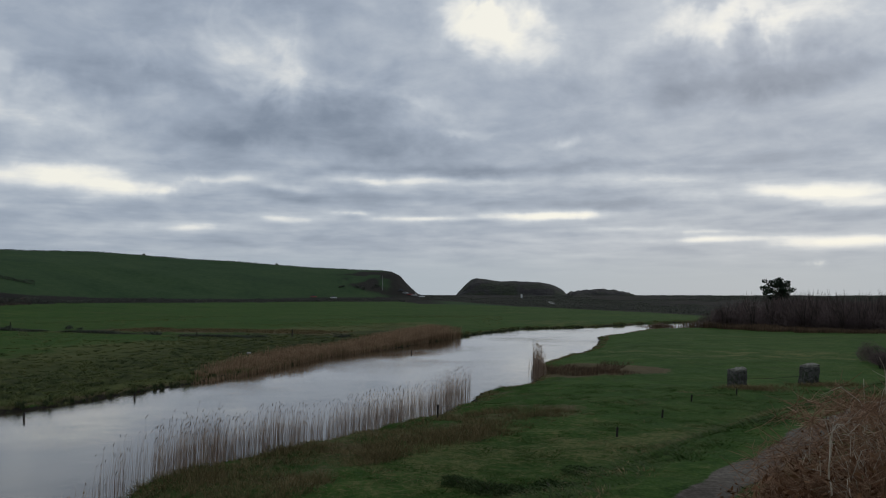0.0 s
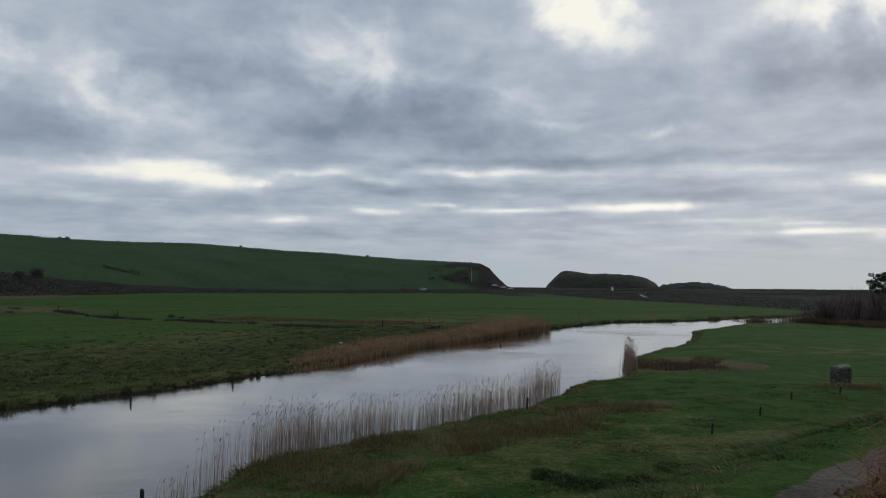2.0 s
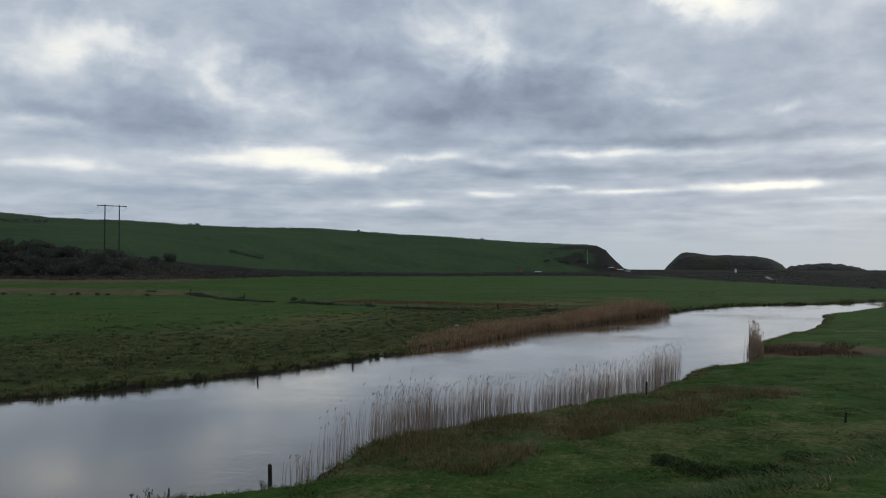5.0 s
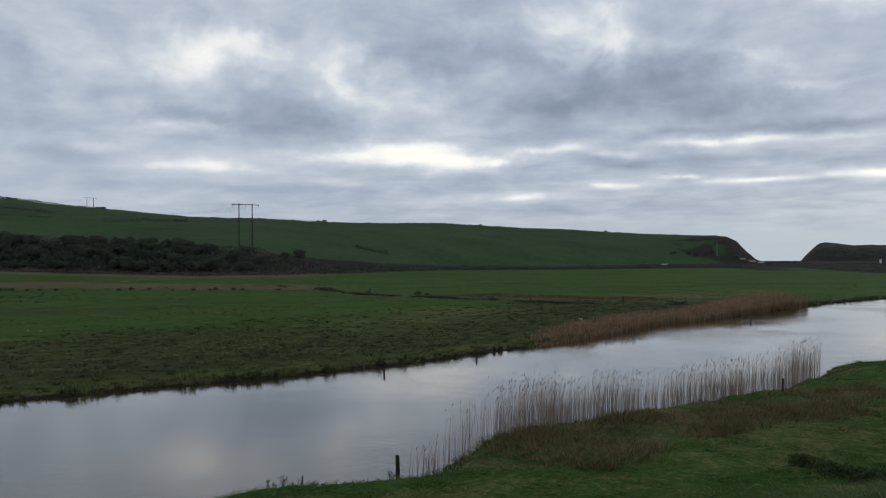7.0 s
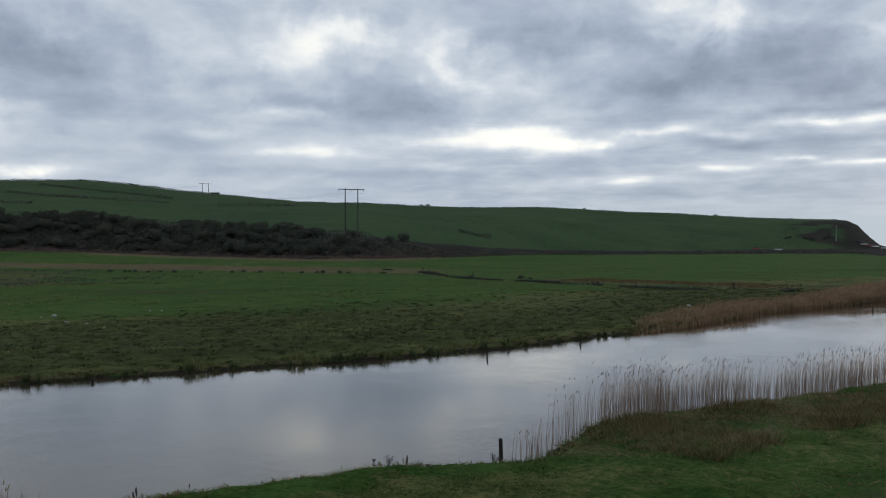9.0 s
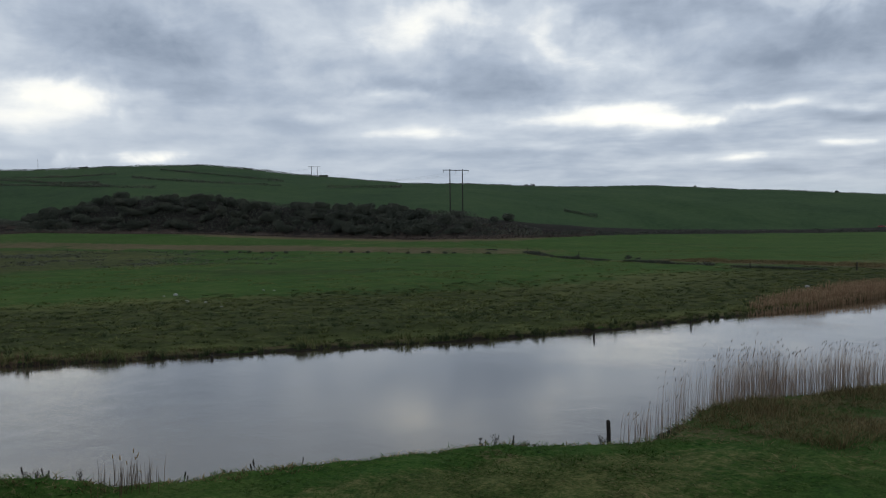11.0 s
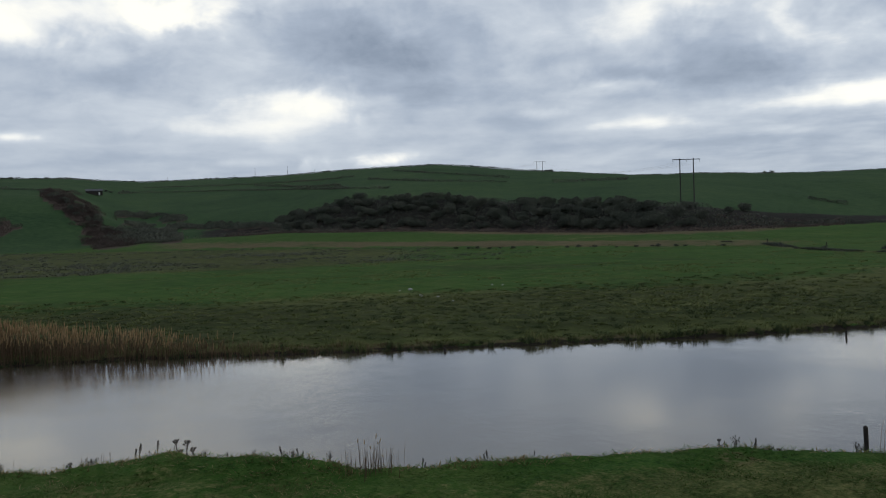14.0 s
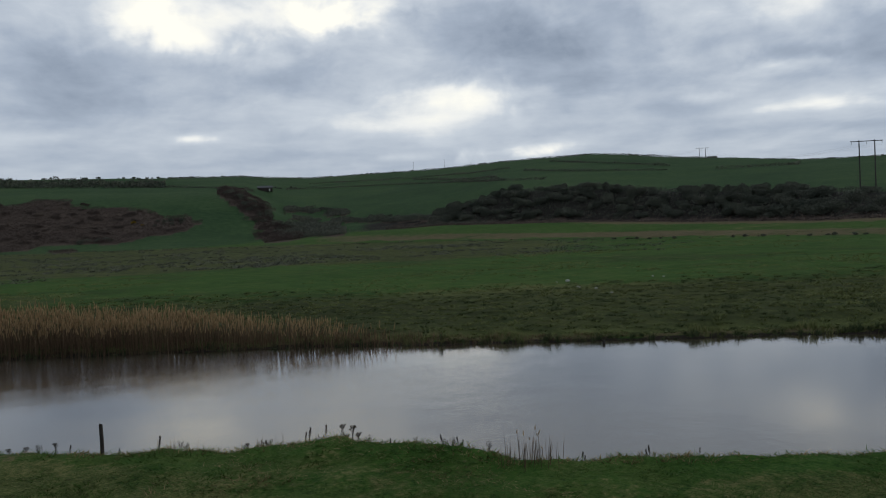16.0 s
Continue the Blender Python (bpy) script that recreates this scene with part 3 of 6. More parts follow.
def link_mesh(name, verts, faces, material, parent=None, smooth_shade=False):
    me = bpy.data.meshes.new(name)
    verts = np.asarray(verts, np.float32)
    faces = np.asarray(faces, np.int32)
    k = faces.shape[1]
    me.vertices.add(len(verts))
    me.vertices.foreach_set("co", verts.ravel())
    me.loops.add(faces.size)
    me.loops.foreach_set("vertex_index", faces.ravel())
    me.polygons.add(len(faces))
    me.polygons.foreach_set("loop_start", np.arange(0, faces.size, k, dtype=np.int32))
    me.polygons.foreach_set("loop_total", np.full(len(faces), k, np.int32))
    if smooth_shade:
        me.polygons.foreach_set("use_smooth", np.ones(len(faces), bool))
    me.update(calc_edges=True)
    me.materials.append(material)
    ob = new(name, me)
    if parent is not None:
        ob.parent = parent
    return ob


def part(name, bm, material, parent=None, label=""):
    me = bpy.data.meshes.new(name)
    bm.normal_update()
    bm.to_mesh(me)
    bm.free()
    me.materials.append(material)
    ob = new(name, me)
    if parent is not None:
        ob.parent = parent
    if label:
        ob["label"] = label
    return ob


DITCH = [(-118, 181), (-103, 176), (-79, 150), (-60, 140.6), (-41, 130), (-31, 126.5), (-22, 118), (-14, 124)]


def in_bracken(az, r, el, x, y):
    low, high = np.interp(az, [78.5, 79, 82, 86, 96], [0.7, 0.35, -0.15, -0.45, -0.4]), np.interp(az, [78.5, 79, 82, 86, 96], [0.8, 1.2, 1.8, 2.4, 2.5])
    wave = 0.35 * vnoise(x, y, 26, 95)
    return (el > low + wave) & (el < high + wave)


def in_hedge(az, r, el, x, y):
    """The overgrown hedge that comes down between two fields."""
    off = polyline_distance(az, el, [(76.6, 2.85), (75.3, 2.0), (73.6, 0.6), (73.4, -0.2)])
    return off < np.interp(el, [-0.3, 0.6, 2.85], [1.15, 0.80, 0.45]) * (1 + 0.9 * vnoise(x, y, 15, 110) + 0.5 * vnoise(x, y, 5, 109))


def in_foot_scrub(az, r, el, x, y):
    """Growth at the foot of the fields and a thorn brake above it."""
    return (polyline_distance(az, el, [(73.0, 0.25), (71.0, 0.15), (69.2, 0.0)]) < 0.38 + 0.3 * vnoise(x, y, 19, 112) + 0.15 * vnoise(x, y, 6, 117)) | (polyline_distance(az, el, [(72.6, 1.42), (70.8, 1.25), (68.7, 1.1)]) < 0.19 + 0.24 * vnoise(x, y, 24, 113) + 0.12 * vnoise(x, y, 7, 118)) | (
        polyline_distance(az, el, [(69.5, 0.52), (66.0, 0.42), (62.0, 0.3)]) < 0.12 + 0.07 * vnoise(x, y, 12, 115))


def make_ground():
    fine = np.arange(-46, 104, 0.3)
    rest = np.arange(104, 314, 3.0)
    az = np.radians(np.concatenate([fine, rest]))
    rs = [0.002]
    while rs[-1] < 4950:
        r = rs[-1]
        rs.append(r * (1.12 if r < 1 else 1.03 if r < 14 else 1.0105 if r < 140 else 1.016 if r < 760 else 1.012 if r < 1420 else 1.06))
    rs = np.array(rs)
    R, A = np.meshgrid(rs, az, indexing="ij")
    x, y = (-R * np.sin(A)).ravel(), (R * np.cos(A)).ravel()
    z = land(x, y)
    nr, na = len(rs), len(az)
    i, j = np.meshgrid(np.arange(nr - 1), np.arange(na), indexing="ij")
    jn = (j + 1) % na
    faces = np.stack([i * na + j, i * na + jn, (i + 1) * na + jn, (i + 1) * na + j], -1).reshape(-1, 4)
    faces = faces[:, ::-1]
    verts = np.column_stack([x, y, z])
    ob = link_mesh("ground", verts, faces, GROUND, smooth_shade=True)
    r, a = np.hypot(x, y), np.degrees(np.arctan2(-x, y))
    d = np.where(r < 320, shore(x, y), 99.0)
    rf, rb = np.interp(a, SLOPE_ROWS[:, 0], SLOPE_ROWS[:, 1]), np.interp(a, SLOPE_ROWS[:, 0], SLOPE_ROWS[:, 3])
    n1, n2 = vnoise(x, y, 6, 41), vnoise(x, y, 22, 42)
    s = across_path(x, y)
    zone = {
        "mud": 1.1 * (1 - smooth(d, 0.15, 0.6)),
        "gravel": 1.2 * smooth(1.0 - np.abs(s) + 0.35 * n1 + 0.25 * vnoise(x, y, 1.7, 122), 0, 0.6) * (r < 70),
        "field": smooth(r - rf, -20, 40),
    }
    far_side = inside(x, y, np.array(FAR_BANK + [(300, 600), (-600, 600), (-600, -300)], float))
    from_bank = polyline_distance(x, y, FAR_BANK)
    rough = far_side * (1 - smooth(from_bank + 7 * n2, 24, 44)) * 0.8 * smooth(a, -6, 6)
    rough = np.maximum(rough, smooth(s, -10, -6) * (1 - smooth(s, 5, 9)) * 0.25 * (r < 60))
    rough = np.maximum(rough, 0.45 * smooth(n2, 0.2, 0.8) * (r > 60) * (r < 300))
    up = np.degrees(np.arctan2(z - EYE, np.maximum(r, 1.0)))
    ditch_line = np.interp(a, [24, 36.5, 62, 73, 90], [-2.1, -1.85, -1.1, -0.85, -0.6])
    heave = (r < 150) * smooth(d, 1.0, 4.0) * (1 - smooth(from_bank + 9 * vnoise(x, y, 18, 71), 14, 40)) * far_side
    # ground coloured darker among the tussocks in place of shade
    zone["gap_shade_rush"] = 0.7 * heave
    band = far_side * smooth(a + 3 * n2, 46, 60) * smooth(up + 0.2 * n2, -2.45, -2.15) * (1 - smooth(up - ditch_line, -0.12, 0.02))
    rough = np.maximum(rough, 0.8 * band)
    zone["clump"] = 0.6 * np.maximum(band, 0.8 * far_side * smooth(n2 + 0.5 * n1, 0.35, 0.8) * (r > 55) * (r < 190) * smooth(a, 20, 30))
    rough = np.maximum(rough, 0.70 * ~far_side * (1 - smooth(r, 36, 58)) * smooth(d, 0.5, 3.0) * (0.55 + 0.38 * smooth(a, 8, 26) + 0.45 * n1))
    ditch = polyline_distance(x, y, DITCH)
    rough = np.maximum(rough, 0.9 * (1 - smooth(ditch + 1.2 * n1 + 0.8 * n2, 0.6, 2.4)))
    zone["rough"] = rough
    dry = 0.85 * smooth(up - ditch_line + 0.10 * n1, 0.0, 0.10) * (1 - smooth(up - ditch_line + 0.12 * n2, 0.38, 0.62)) * smooth(a, 22, 33) * (1 - smooth(a, 68, 74)) * (0.72 + 0.35 * n2) + 0.8 * smooth(r / rf + 0.02 * n1, 0.86, 0.93) * (1 - smooth(r / rf, 1.0, 1.08)) * smooth(a, 24, 34) * (1 - smooth(a, 50, 58))
    dry = np.maximum(dry, 0.5 * (1 - smooth(polyline_distance(x, y, [(-9.0, 27), (-7.0, 32), (-3.5, 38), (2.5, 43.5), (5, 49)]) + 2.2 * n1 + 1.5 * vnoise(x, y, 2.1, 126), 0.8, 5.2)))
    dry = np.maximum(dry, 0.95 * (1 - smooth(polyline_distance(x, y, [(9, 71), (12, 74), (14.5, 73)]) + 1.8 * n1, 2.0, 6.5)))
    dry = np.maximum(dry, 0.6 * far_side * (1 - smooth(d, 0.5, 2.2)) * (d > 0))
    dry = np.maximum(dry, 0.75 * smooth(n1 + 0.5 * n2, 0.2, 0.9) * smooth(s, -9, -5) * (1 - smooth(s, -2, 0)) * (r < 70))
    dry = np.maximum(dry, 0.55 * smooth(vnoise(x, y, 1.8, 43), 0.1, 0.9) * (1 - smooth(d, 0.8, 4.5)) * ~far_side * (r < 60))
    dry = np.maximum(dry, 0.85 * (1 - smooth(polyline_distance(x, y, [(-54, 150), (-42, 146), (-32, 143), (-20, 137)]) + 2.5 * n1, 3.0, 9.0)))
    zone["dry"] = dry
    dune_edge = np.interp(a, [-30, -17, -10, -5, 2], [240, 255, 330, 400, 590])
    dunes = smooth(r - dune_edge, -25, 25) * (1 - smooth(a, 1.5, 3.0))
    hedge = smooth(r - rf + 9 * n1 + 6 * n2, -14, 6) * (1 - smooth(r - rb, -6, 8)) * (1 - smooth(a, 66, 69)) * smooth(a, -3, 2) * np.where(a < 27, 0.72, 1.0)
    crag = vnoise(x, y, 30, 120) + 0.6 * vnoise(x, y, 11, 121)
    cliff = np.maximum(1 - smooth(a + 0.5 * crag, 3.0, 4.3), 0.9 * smooth(crag, -0.1, 0.4) * (1 - smooth(a + 0.8 * crag, 5.5, 9.0))) * smooth(r, 600, 640) * smooth(a, 1.0, 1.8)
    overgrown = ((a > 78) & (a < 97) & (r < 640) & in_bracken(a, r, up, x, y)) | ((a > 61.5) & (a < 77) & (r < 720) & (in_hedge(a, r, up, x, y) | ((a < 73.6) & (r < 720) & in_foot_scrub(a, r, up, x, y))))
    zone["scrub"] = np.maximum(np.maximum(dunes, hedge), cliff) * (r > 60)
    rise = (r - rf) / np.maximum(rb - rf, 1.0)
    foot = smooth(rise, -0.25, -0.1) * (1 - smooth(rise + 0.1 * n1 + 0.1 * n2, 0.14, 0.26)) * smooth(a, 26, 31) * (1 - smooth(a, 63, 66))
    zone["litter"] = np.maximum(0.9 * overgrown * (r > 380), foot)
    for name, values in zone.items():
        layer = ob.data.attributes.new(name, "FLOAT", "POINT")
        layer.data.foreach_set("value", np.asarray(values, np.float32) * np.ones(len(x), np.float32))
    tagged(ob, "green river meadows rising to grassy hills", "ground", kind="structure")


make_ground()


def flat_sheet(name, x0, x1, y0, y1, z, material, label):
    bm = bmesh.new()
    vs = [bm.verts.new(p) for p in ((x0, y0, z), (x1, y0, z), (x1, y1, z), (x0, y1, z))]
    bm.faces.new(vs)
    return tagged(part(name, bm, material), label, "water", kind="structure")


flat_sheet("water", -115, 130, -100, 240, 0.0, RIVER, "calm grey river water reflecting the clouds")
flat_sheet("sea", -3000, 4900, 745, 4950, -0.4, SEA, "pale grey sea up to the horizon")


def headland(name, rows, depth, label, bushy=0.0):
    """A long rock seen side on: rows of bearing, distance and top; its back falls away."""
    rows = np.array(sorted(rows), float)
    az = np.linspace(rows[0, 0], rows[-1, 0], 110)
    r0, top = np.interp(az, rows[:, 0], rows[:, 1]), np.interp(az, rows[:, 0], rows[:, 2])
    steps = np.linspace(0, 1, 22)
    verts = []
    for a, r, h in zip(np.radians(az), r0, top):
        for t in steps:
            z = -1.5 + (h + 1.5) * (math.sin(min(t / 0.36, 1) * math.pi / 2) ** 0.8 if t < 0.36 else 1 - ((t - 0.36) / 0.64) ** 2.2)
            rr = r - depth * 0.36 + depth * t
            x, y = -rr * math.sin(a), rr * math.cos(a)
            k = min(1.0, t * 3) * min(1, h / 8)
            verts.append((x + 2.0 * k * noise.noise((x * 0.08, y * 0.08, 3.0)), y, z + 0.9 * k * noise.noise((x * 0.12, y * 0.12, 7.0)) + bushy * noise.noise((x * 0.22, y * 0.22, 2.0))))
    m = len(steps)
    faces = [(i * m + j, i * m + j + 1, (i + 1) * m + j + 1, (i + 1) * m + j) for i in range(len(az) - 1) for j in range(m - 1)]
    return tagged(link_mesh(name, verts, faces, ROCK, smooth_shade=True), label, "headland", kind="structure")


headland("headland_1", [(-0.7, 840, 1.0), (-1.15, 840, 9.2), (-1.57, 840, 15.2), (-1.96, 840, 20.9), (-2.3, 840, 22.2), (-4.0, 840, 18.8), (-4.5, 840, 19.4), (-6.4, 840, 18.2), (-7.5, 840, 14.8), (-8.1, 840, 9.8), (-8.5, 840, 3.0)], 120,
         "dark steep-sided rocky headland beyond the shingle bank")
headland("headland_2", [(-7.8, 900, 2.0), (-8.6, 900, 8.6), (-9.7, 900, 10.4), (-10.5, 900, 11.8), (-11.6, 900, 10.0), (-12.4, 900, 7.3), (-13.4, 900, 1.0)], 90,
         "low dark headland with a bushy top", 1.6)


# ---------------------------------------------------------------- plants in great number
def strips(base, tip, width, material, name, label, category, bend=0.12, seed=1, kind="stuff", parent=None, sides=2):
    """Tapered blades from base to tip points: three-sided stems, or folded blades."""
    rng = np.random.default_rng(seed)
    base, tip = np.asarray(base, float), np.asarray(tip, float)
    count = len(base)
    turn = rng.uniform(0, 2 * np.pi, count)
    mid = base * 0.45 + tip * 0.55 - np.column_stack([tip[:, 0] - base[:, 0], tip[:, 1] - base[:, 1], np.zeros(count)]) * bend * 2
    w = np.broadcast_to(np.asarray(width, float), (count,))
    if sides == 3:
        ring = []
        for k in range(3):
            o = np.column_stack([np.cos(turn + k * 2.0944), np.sin(turn + k * 2.0944), np.zeros(count)]) * (w / 2)[:, None]
            ring.append((base + o, mid + o * 0.85))
        v = np.stack([ring[0][0], ring[1][0], ring[2][0], ring[0][1], ring[1][1], ring[2][1], tip], 1).reshape(-1, 3)
        one = np.array([(0, 1, 4), (0, 4, 3), (1, 2, 5), (1, 5, 4), (2, 0, 3), (2, 3, 5), (3, 4, 6), (4, 5, 6), (5, 3, 6)])
        faces = (np.arange(count)[:, None, None] * 7 + one).reshape(-1, 3)
    else:
        o = np.column_stack([np.cos(turn), np.sin(turn), np.zeros(count)]) * (w / 2)[:, None]
        v = np.stack([base - o, base + o, mid + o * 0.8, mid - o * 0.8, tip], 1).reshape(-1, 3)
        one = np.array([(0, 1, 2), (0, 2, 3), (3, 2, 4)])
        faces = (np.arange(count)[:, None, None] * 5 + one).reshape(-1, 3)
    ob = link_mesh(name, v, faces, material, parent)
    return tagged(ob, label, category, kind=kind) if kind else ob


def along(pts, count, rng, out=(0.0, 1.0)):
    """Random places beside a polyline; out: distance to its right-hand side."""
    pts = np.asarray(pts, float)
    seg = np.hypot(*np.diff(pts, axis=0).T)
    at = rng.uniform(0, seg.sum(), count)
    k = np.clip(np.searchsorted(np.cumsum(seg), at), 0, len(seg) - 1)
    t = (at - (np.cumsum(seg) - seg)[k]) / seg[k]
    a, b = pts[k], pts[k + 1]
    side = np.column_stack([(b - a)[:, 1], -(b - a)[:, 0]]) / seg[k][:, None]
    d = rng.uniform(out[0], out[1], count)
    p = a + (b - a) * t[:, None] + side * d[:, None]
    return p[:, 0], p[:, 1], at / seg.sum()


def reeds(name, x, y, z, height, material, label, width=0.011, lean=0.10, seed=1, plume=0.3, wind=(0.05, 0.0), head=None, long=1.0):
    rng = np.random.default_rng(seed)
    count = len(x)
    h = height * rng.uniform(0.62, 1.06, count)
    base = np.column_stack([x, y, z])
    tip = base + np.column_stack([rng.normal(wind[0], lean, count) * h, rng.normal(wind[1], lean, count) * h, h])
    holder = strips(base, tip, width, material, name, label, "reeds", seed=seed, sides=3)
    if plume:
        pick = rng.uniform(0, 1, count) < plume * np.clip(h - 0.5, 0, 1)
        b, t = base[pick], tip[pick]
        way = (t - b) / np.linalg.norm(t - b, axis=1)[:, None]
        k = len(b)
        t0 = t - way * 0.04
        t1 = t0 + way * long * rng.uniform(0.10, 0.20, k)[:, None] + np.column_stack([rng.normal(0.05, 0.04, k), rng.normal(0, 0.04, k), np.zeros(k)])
        strips(t0, t1, width * 2.6, head or PLUME, "plumes", "", "", bend=0.0, seed=seed + 1, kind="", parent=holder, sides=3)
    return holder


rng = np.random.default_rng(7)
# the bed that stands in the water along the near bank
BED = [(-10.3, 25.3), (-10.5, 28.8), (-10.0, 31.4), (-9.1, 34.4), (-6.7, 38.7), (-2.2, 45.2), (0.7, 52.3), (1.4, 55)]
x, y, t = along(BED, 4300, rng, (-1.1, 0.45))
keep = (vnoise(x, y, 1.8, 51) + rng.uniform(-0.7, 0.9, len(x)) > -0.1) & ((t > 0.125) | (rng.uniform(0, 1, len(x)) < 0.14))
x, y, t = x[keep], y[keep], t[keep]
reeds("reed_bed", x, y, np.maximum(land(x, y), -0.3), np.interp(t, [0, 0.06, 0.09, 0.35, 0.55, 0.75, 1], [1.3, 1.7, 2.3, 2.2, 1.95, 2.15, 2.45]) * (1 + 0.12 * vnoise(x, y, 2.2, 52)), STRAW, "pale dead reeds with plumes standing in the shallows", seed=61, lean=0.05, width=0.010, head=DARKREED, long=0.85)
# the dense russet bed on the far bank
FAR_BED = [(-20.0, 63.5), (-18.9, 66.5), (-16.2, 77), (-13.3, 92), (-8.3, 103.5), (-3.4, 119), (2.4, 135)]
x, y, t = along(FAR_BED, 26000, rng, (-7.5, 0.7))
d = polyline_distance(x, y, FAR_BED)
keep = d < (np.interp(t, [0, 0.15, 0.5, 0.8, 1], [0.8, 2.8, 4.4, 6.0, 6.0]) + 1.5 * vnoise(x, y, 5, 53)) * rng.uniform(0.35, 1.25, len(x)) ** 0.6
x, y, t = x[keep], y[keep], t[keep]
reeds("reed_bed", x, y, np.maximum(land(x, y), -0.1), np.interp(t, [0, 0.1, 0.35, 0.6, 0.85, 1], [0.25, 0.55, 1.0, 0.95, 1.7, 1.6]) * (1 + 0.15 * vnoise(x, y, 3, 54)) * (1 - 0.35 * smooth(d[keep], 2.0, 6.5)), RUSSET, "dense russet-brown reed bed along the far bank", width=0.03, lean=0.08, seed=62, plume=0.8, head=RUSSET)
# the tall bed further up the far bank
UP_BED = [(-89, -60), (-79.3, -45), (-67.4, -20.2), (-57.9, 0), (-49.3, 15.4), (-43.6, 23.0), (-37.6, 31.6)]
x, y, t = along(UP_BED, 26000, rng, (-4.5, 0.6))
keep = polyline_distance(x, y, UP_BED) < (np.interp(t, [0, 0.62, 0.75, 0.84, 0.9, 1], [4.5, 4.2, 3.2, 1.9, 1.0, 0.3]) + 0.7 * vnoise(x, y, 4, 55)) * rng.uniform(0.5, 1.2, len(x))
x, y, t = x[keep], y[keep], t[keep]
# own browns, pushed apart: stem colour carries the foot's shade, plumes the lit top
reeds("reed_bed", x, y, np.maximum(land(x, y), -0.1), np.interp(t, [0, 0.62, 0.72, 0.80, 0.85, 0.9, 1], [2.5, 2.4, 2.0, 1.25, 0.75, 0.4, 0.15]) * (1 + 0.16 * vnoise(x, y, 3, 56)), DARKREED, "tall russet-brown reed bed with a soft feathery top", width=0.022, lean=0.09, seed=63, plume=0.9, long=2.6)
# the spit: one tall clump and a low brown patch
x, y = rng.normal(7.9, 0.26, 240), rng.normal(70.8, 0.6, 240)
reeds("reed_clump", x, y, np.maximum(land(x, y), -0.1), 2.75 * np.exp(-((x - 7.6) / 0.9) ** 2) + 0.3, STRAW, "narrow tall clump of dead reeds at the bank's tip", width=0.022, lean=0.04, seed=64)
x, y, t = along([(8.4, 70.5), (11.0, 73), (13.0, 74), (15.5, 73)], 4200, rng, (-8.0, 7.0))
keep = (shore(x, y) > -0.3) & (np.abs(rng.normal(0, 3.4, len(x))) > polyline_distance(x, y, [(9, 71), (12, 74), (14, 73)]) - 2.0)
x, y, t = x[keep], y[keep], t[keep]
reeds("reed_bed", x, y, land(x, y), np.interp(t, [0, 0.3, 1], [0.6, 0.5, 0.25]) * (1 + 0.35 * vnoise(x, y, 2, 57)), DARKREED, "low broken brown reeds on the grassy spit", width=0.025, lean=0.2, seed=65, plume=0.0)
x, y = rng.normal(45.5, 2.0, 420), rng.normal(176.6, 1.0, 420)
reeds("reed_clump", x, y, np.maximum(land(x, y), -0.1), 0.9 * np.exp(-((x - 45.5) / 2.8) ** 2) + 0.25, DARKREED, "low dark clump of reeds in the river's end", width=0.06, lean=0.12, seed=67, plume=0.0)
# in front of the thicket at the river's end
x, y, t = along([(50, 166), (54, 156), (60, 144), (68, 140), (80, 134)], 6500, rng, (-5.0, 5.0))
reeds("reed_bed", x, y, land(x, y), np.interp(t, [0, 0.3, 1], [1.7, 1.1, 0.5]) * (1 + 0.2 * vnoise(x, y, 4, 58)), DARKREED, "russet reeds in front of a bare thicket", width=0.05, lean=0.1, seed=66, plume=0.0)


def tufts(name, x, y, height, spread, blades, width, material, label, category, seed):
    rng = np.random.default_rng(seed)
    z = land(x, y)
    k = len(x) * blades
    bx, by, bz, hh = (np.repeat(v, blades) for v in (x, y, z, np.broadcast_to(height, len(x))))
    off = rng.normal(0, spread * 0.4, (k, 2))
    h = hh * rng.uniform(0.5, 1.15, k)
    base = np.column_stack([bx + off[:, 0], by + off[:, 1], bz - 0.03])
    tip = base + np.column_stack([off[:, 0] * 1.3 + rng.normal(0, 0.25, k) * h, off[:, 1] * 1.3 + rng.normal(0, 0.25, k) * h, h])
    return strips(base, tip, width, material, name, label, category, seed=seed)


# rush tussocks over the rough pasture beyond the river
gx, gy = np.meshgrid(np.arange(-95, 5, 0.95), np.arange(-10, 135, 0.95))
x, y = gx.ravel() + rng.uniform(-0.4, 0.4, gx.size), gy.ravel() + rng.uniform(-0.4, 0.4, gx.size)
d = polyline_distance(x, y, FAR_BANK)
keep = inside(x, y, BEYOND) & (shore(x, y) > 0.4) & (d + 9 * vnoise(x, y, 18, 71) < 30 + rng.uniform(-13, 8, len(x))) & (rng.uniform(0, 1, len(x)) < 0.9)
x, y = x[keep], y[keep]
tall = (0.21 + 0.07 * vnoise(x, y, 3.0, 73)) * rng.uniform(0.6, 1.35, len(x))
dark = rng.uniform(0, 1, len(x)) < 0.36 + 0.2 * vnoise(x, y, 5, 72)
tufts("rush_tussocks", x[~dark], y[~dark], tall[~dark] * 0.85, 0.40, 38, 0.042, RUSH, "olive rush tussocks over rough wet pasture", "rushes", 81)
tufts("rush_tussocks", x[dark], y[dark], tall[dark] * 0.95, 0.40, 38, 0.042, RUSHDARK, "dark rush tussocks over rough wet pasture", "rushes", 78)
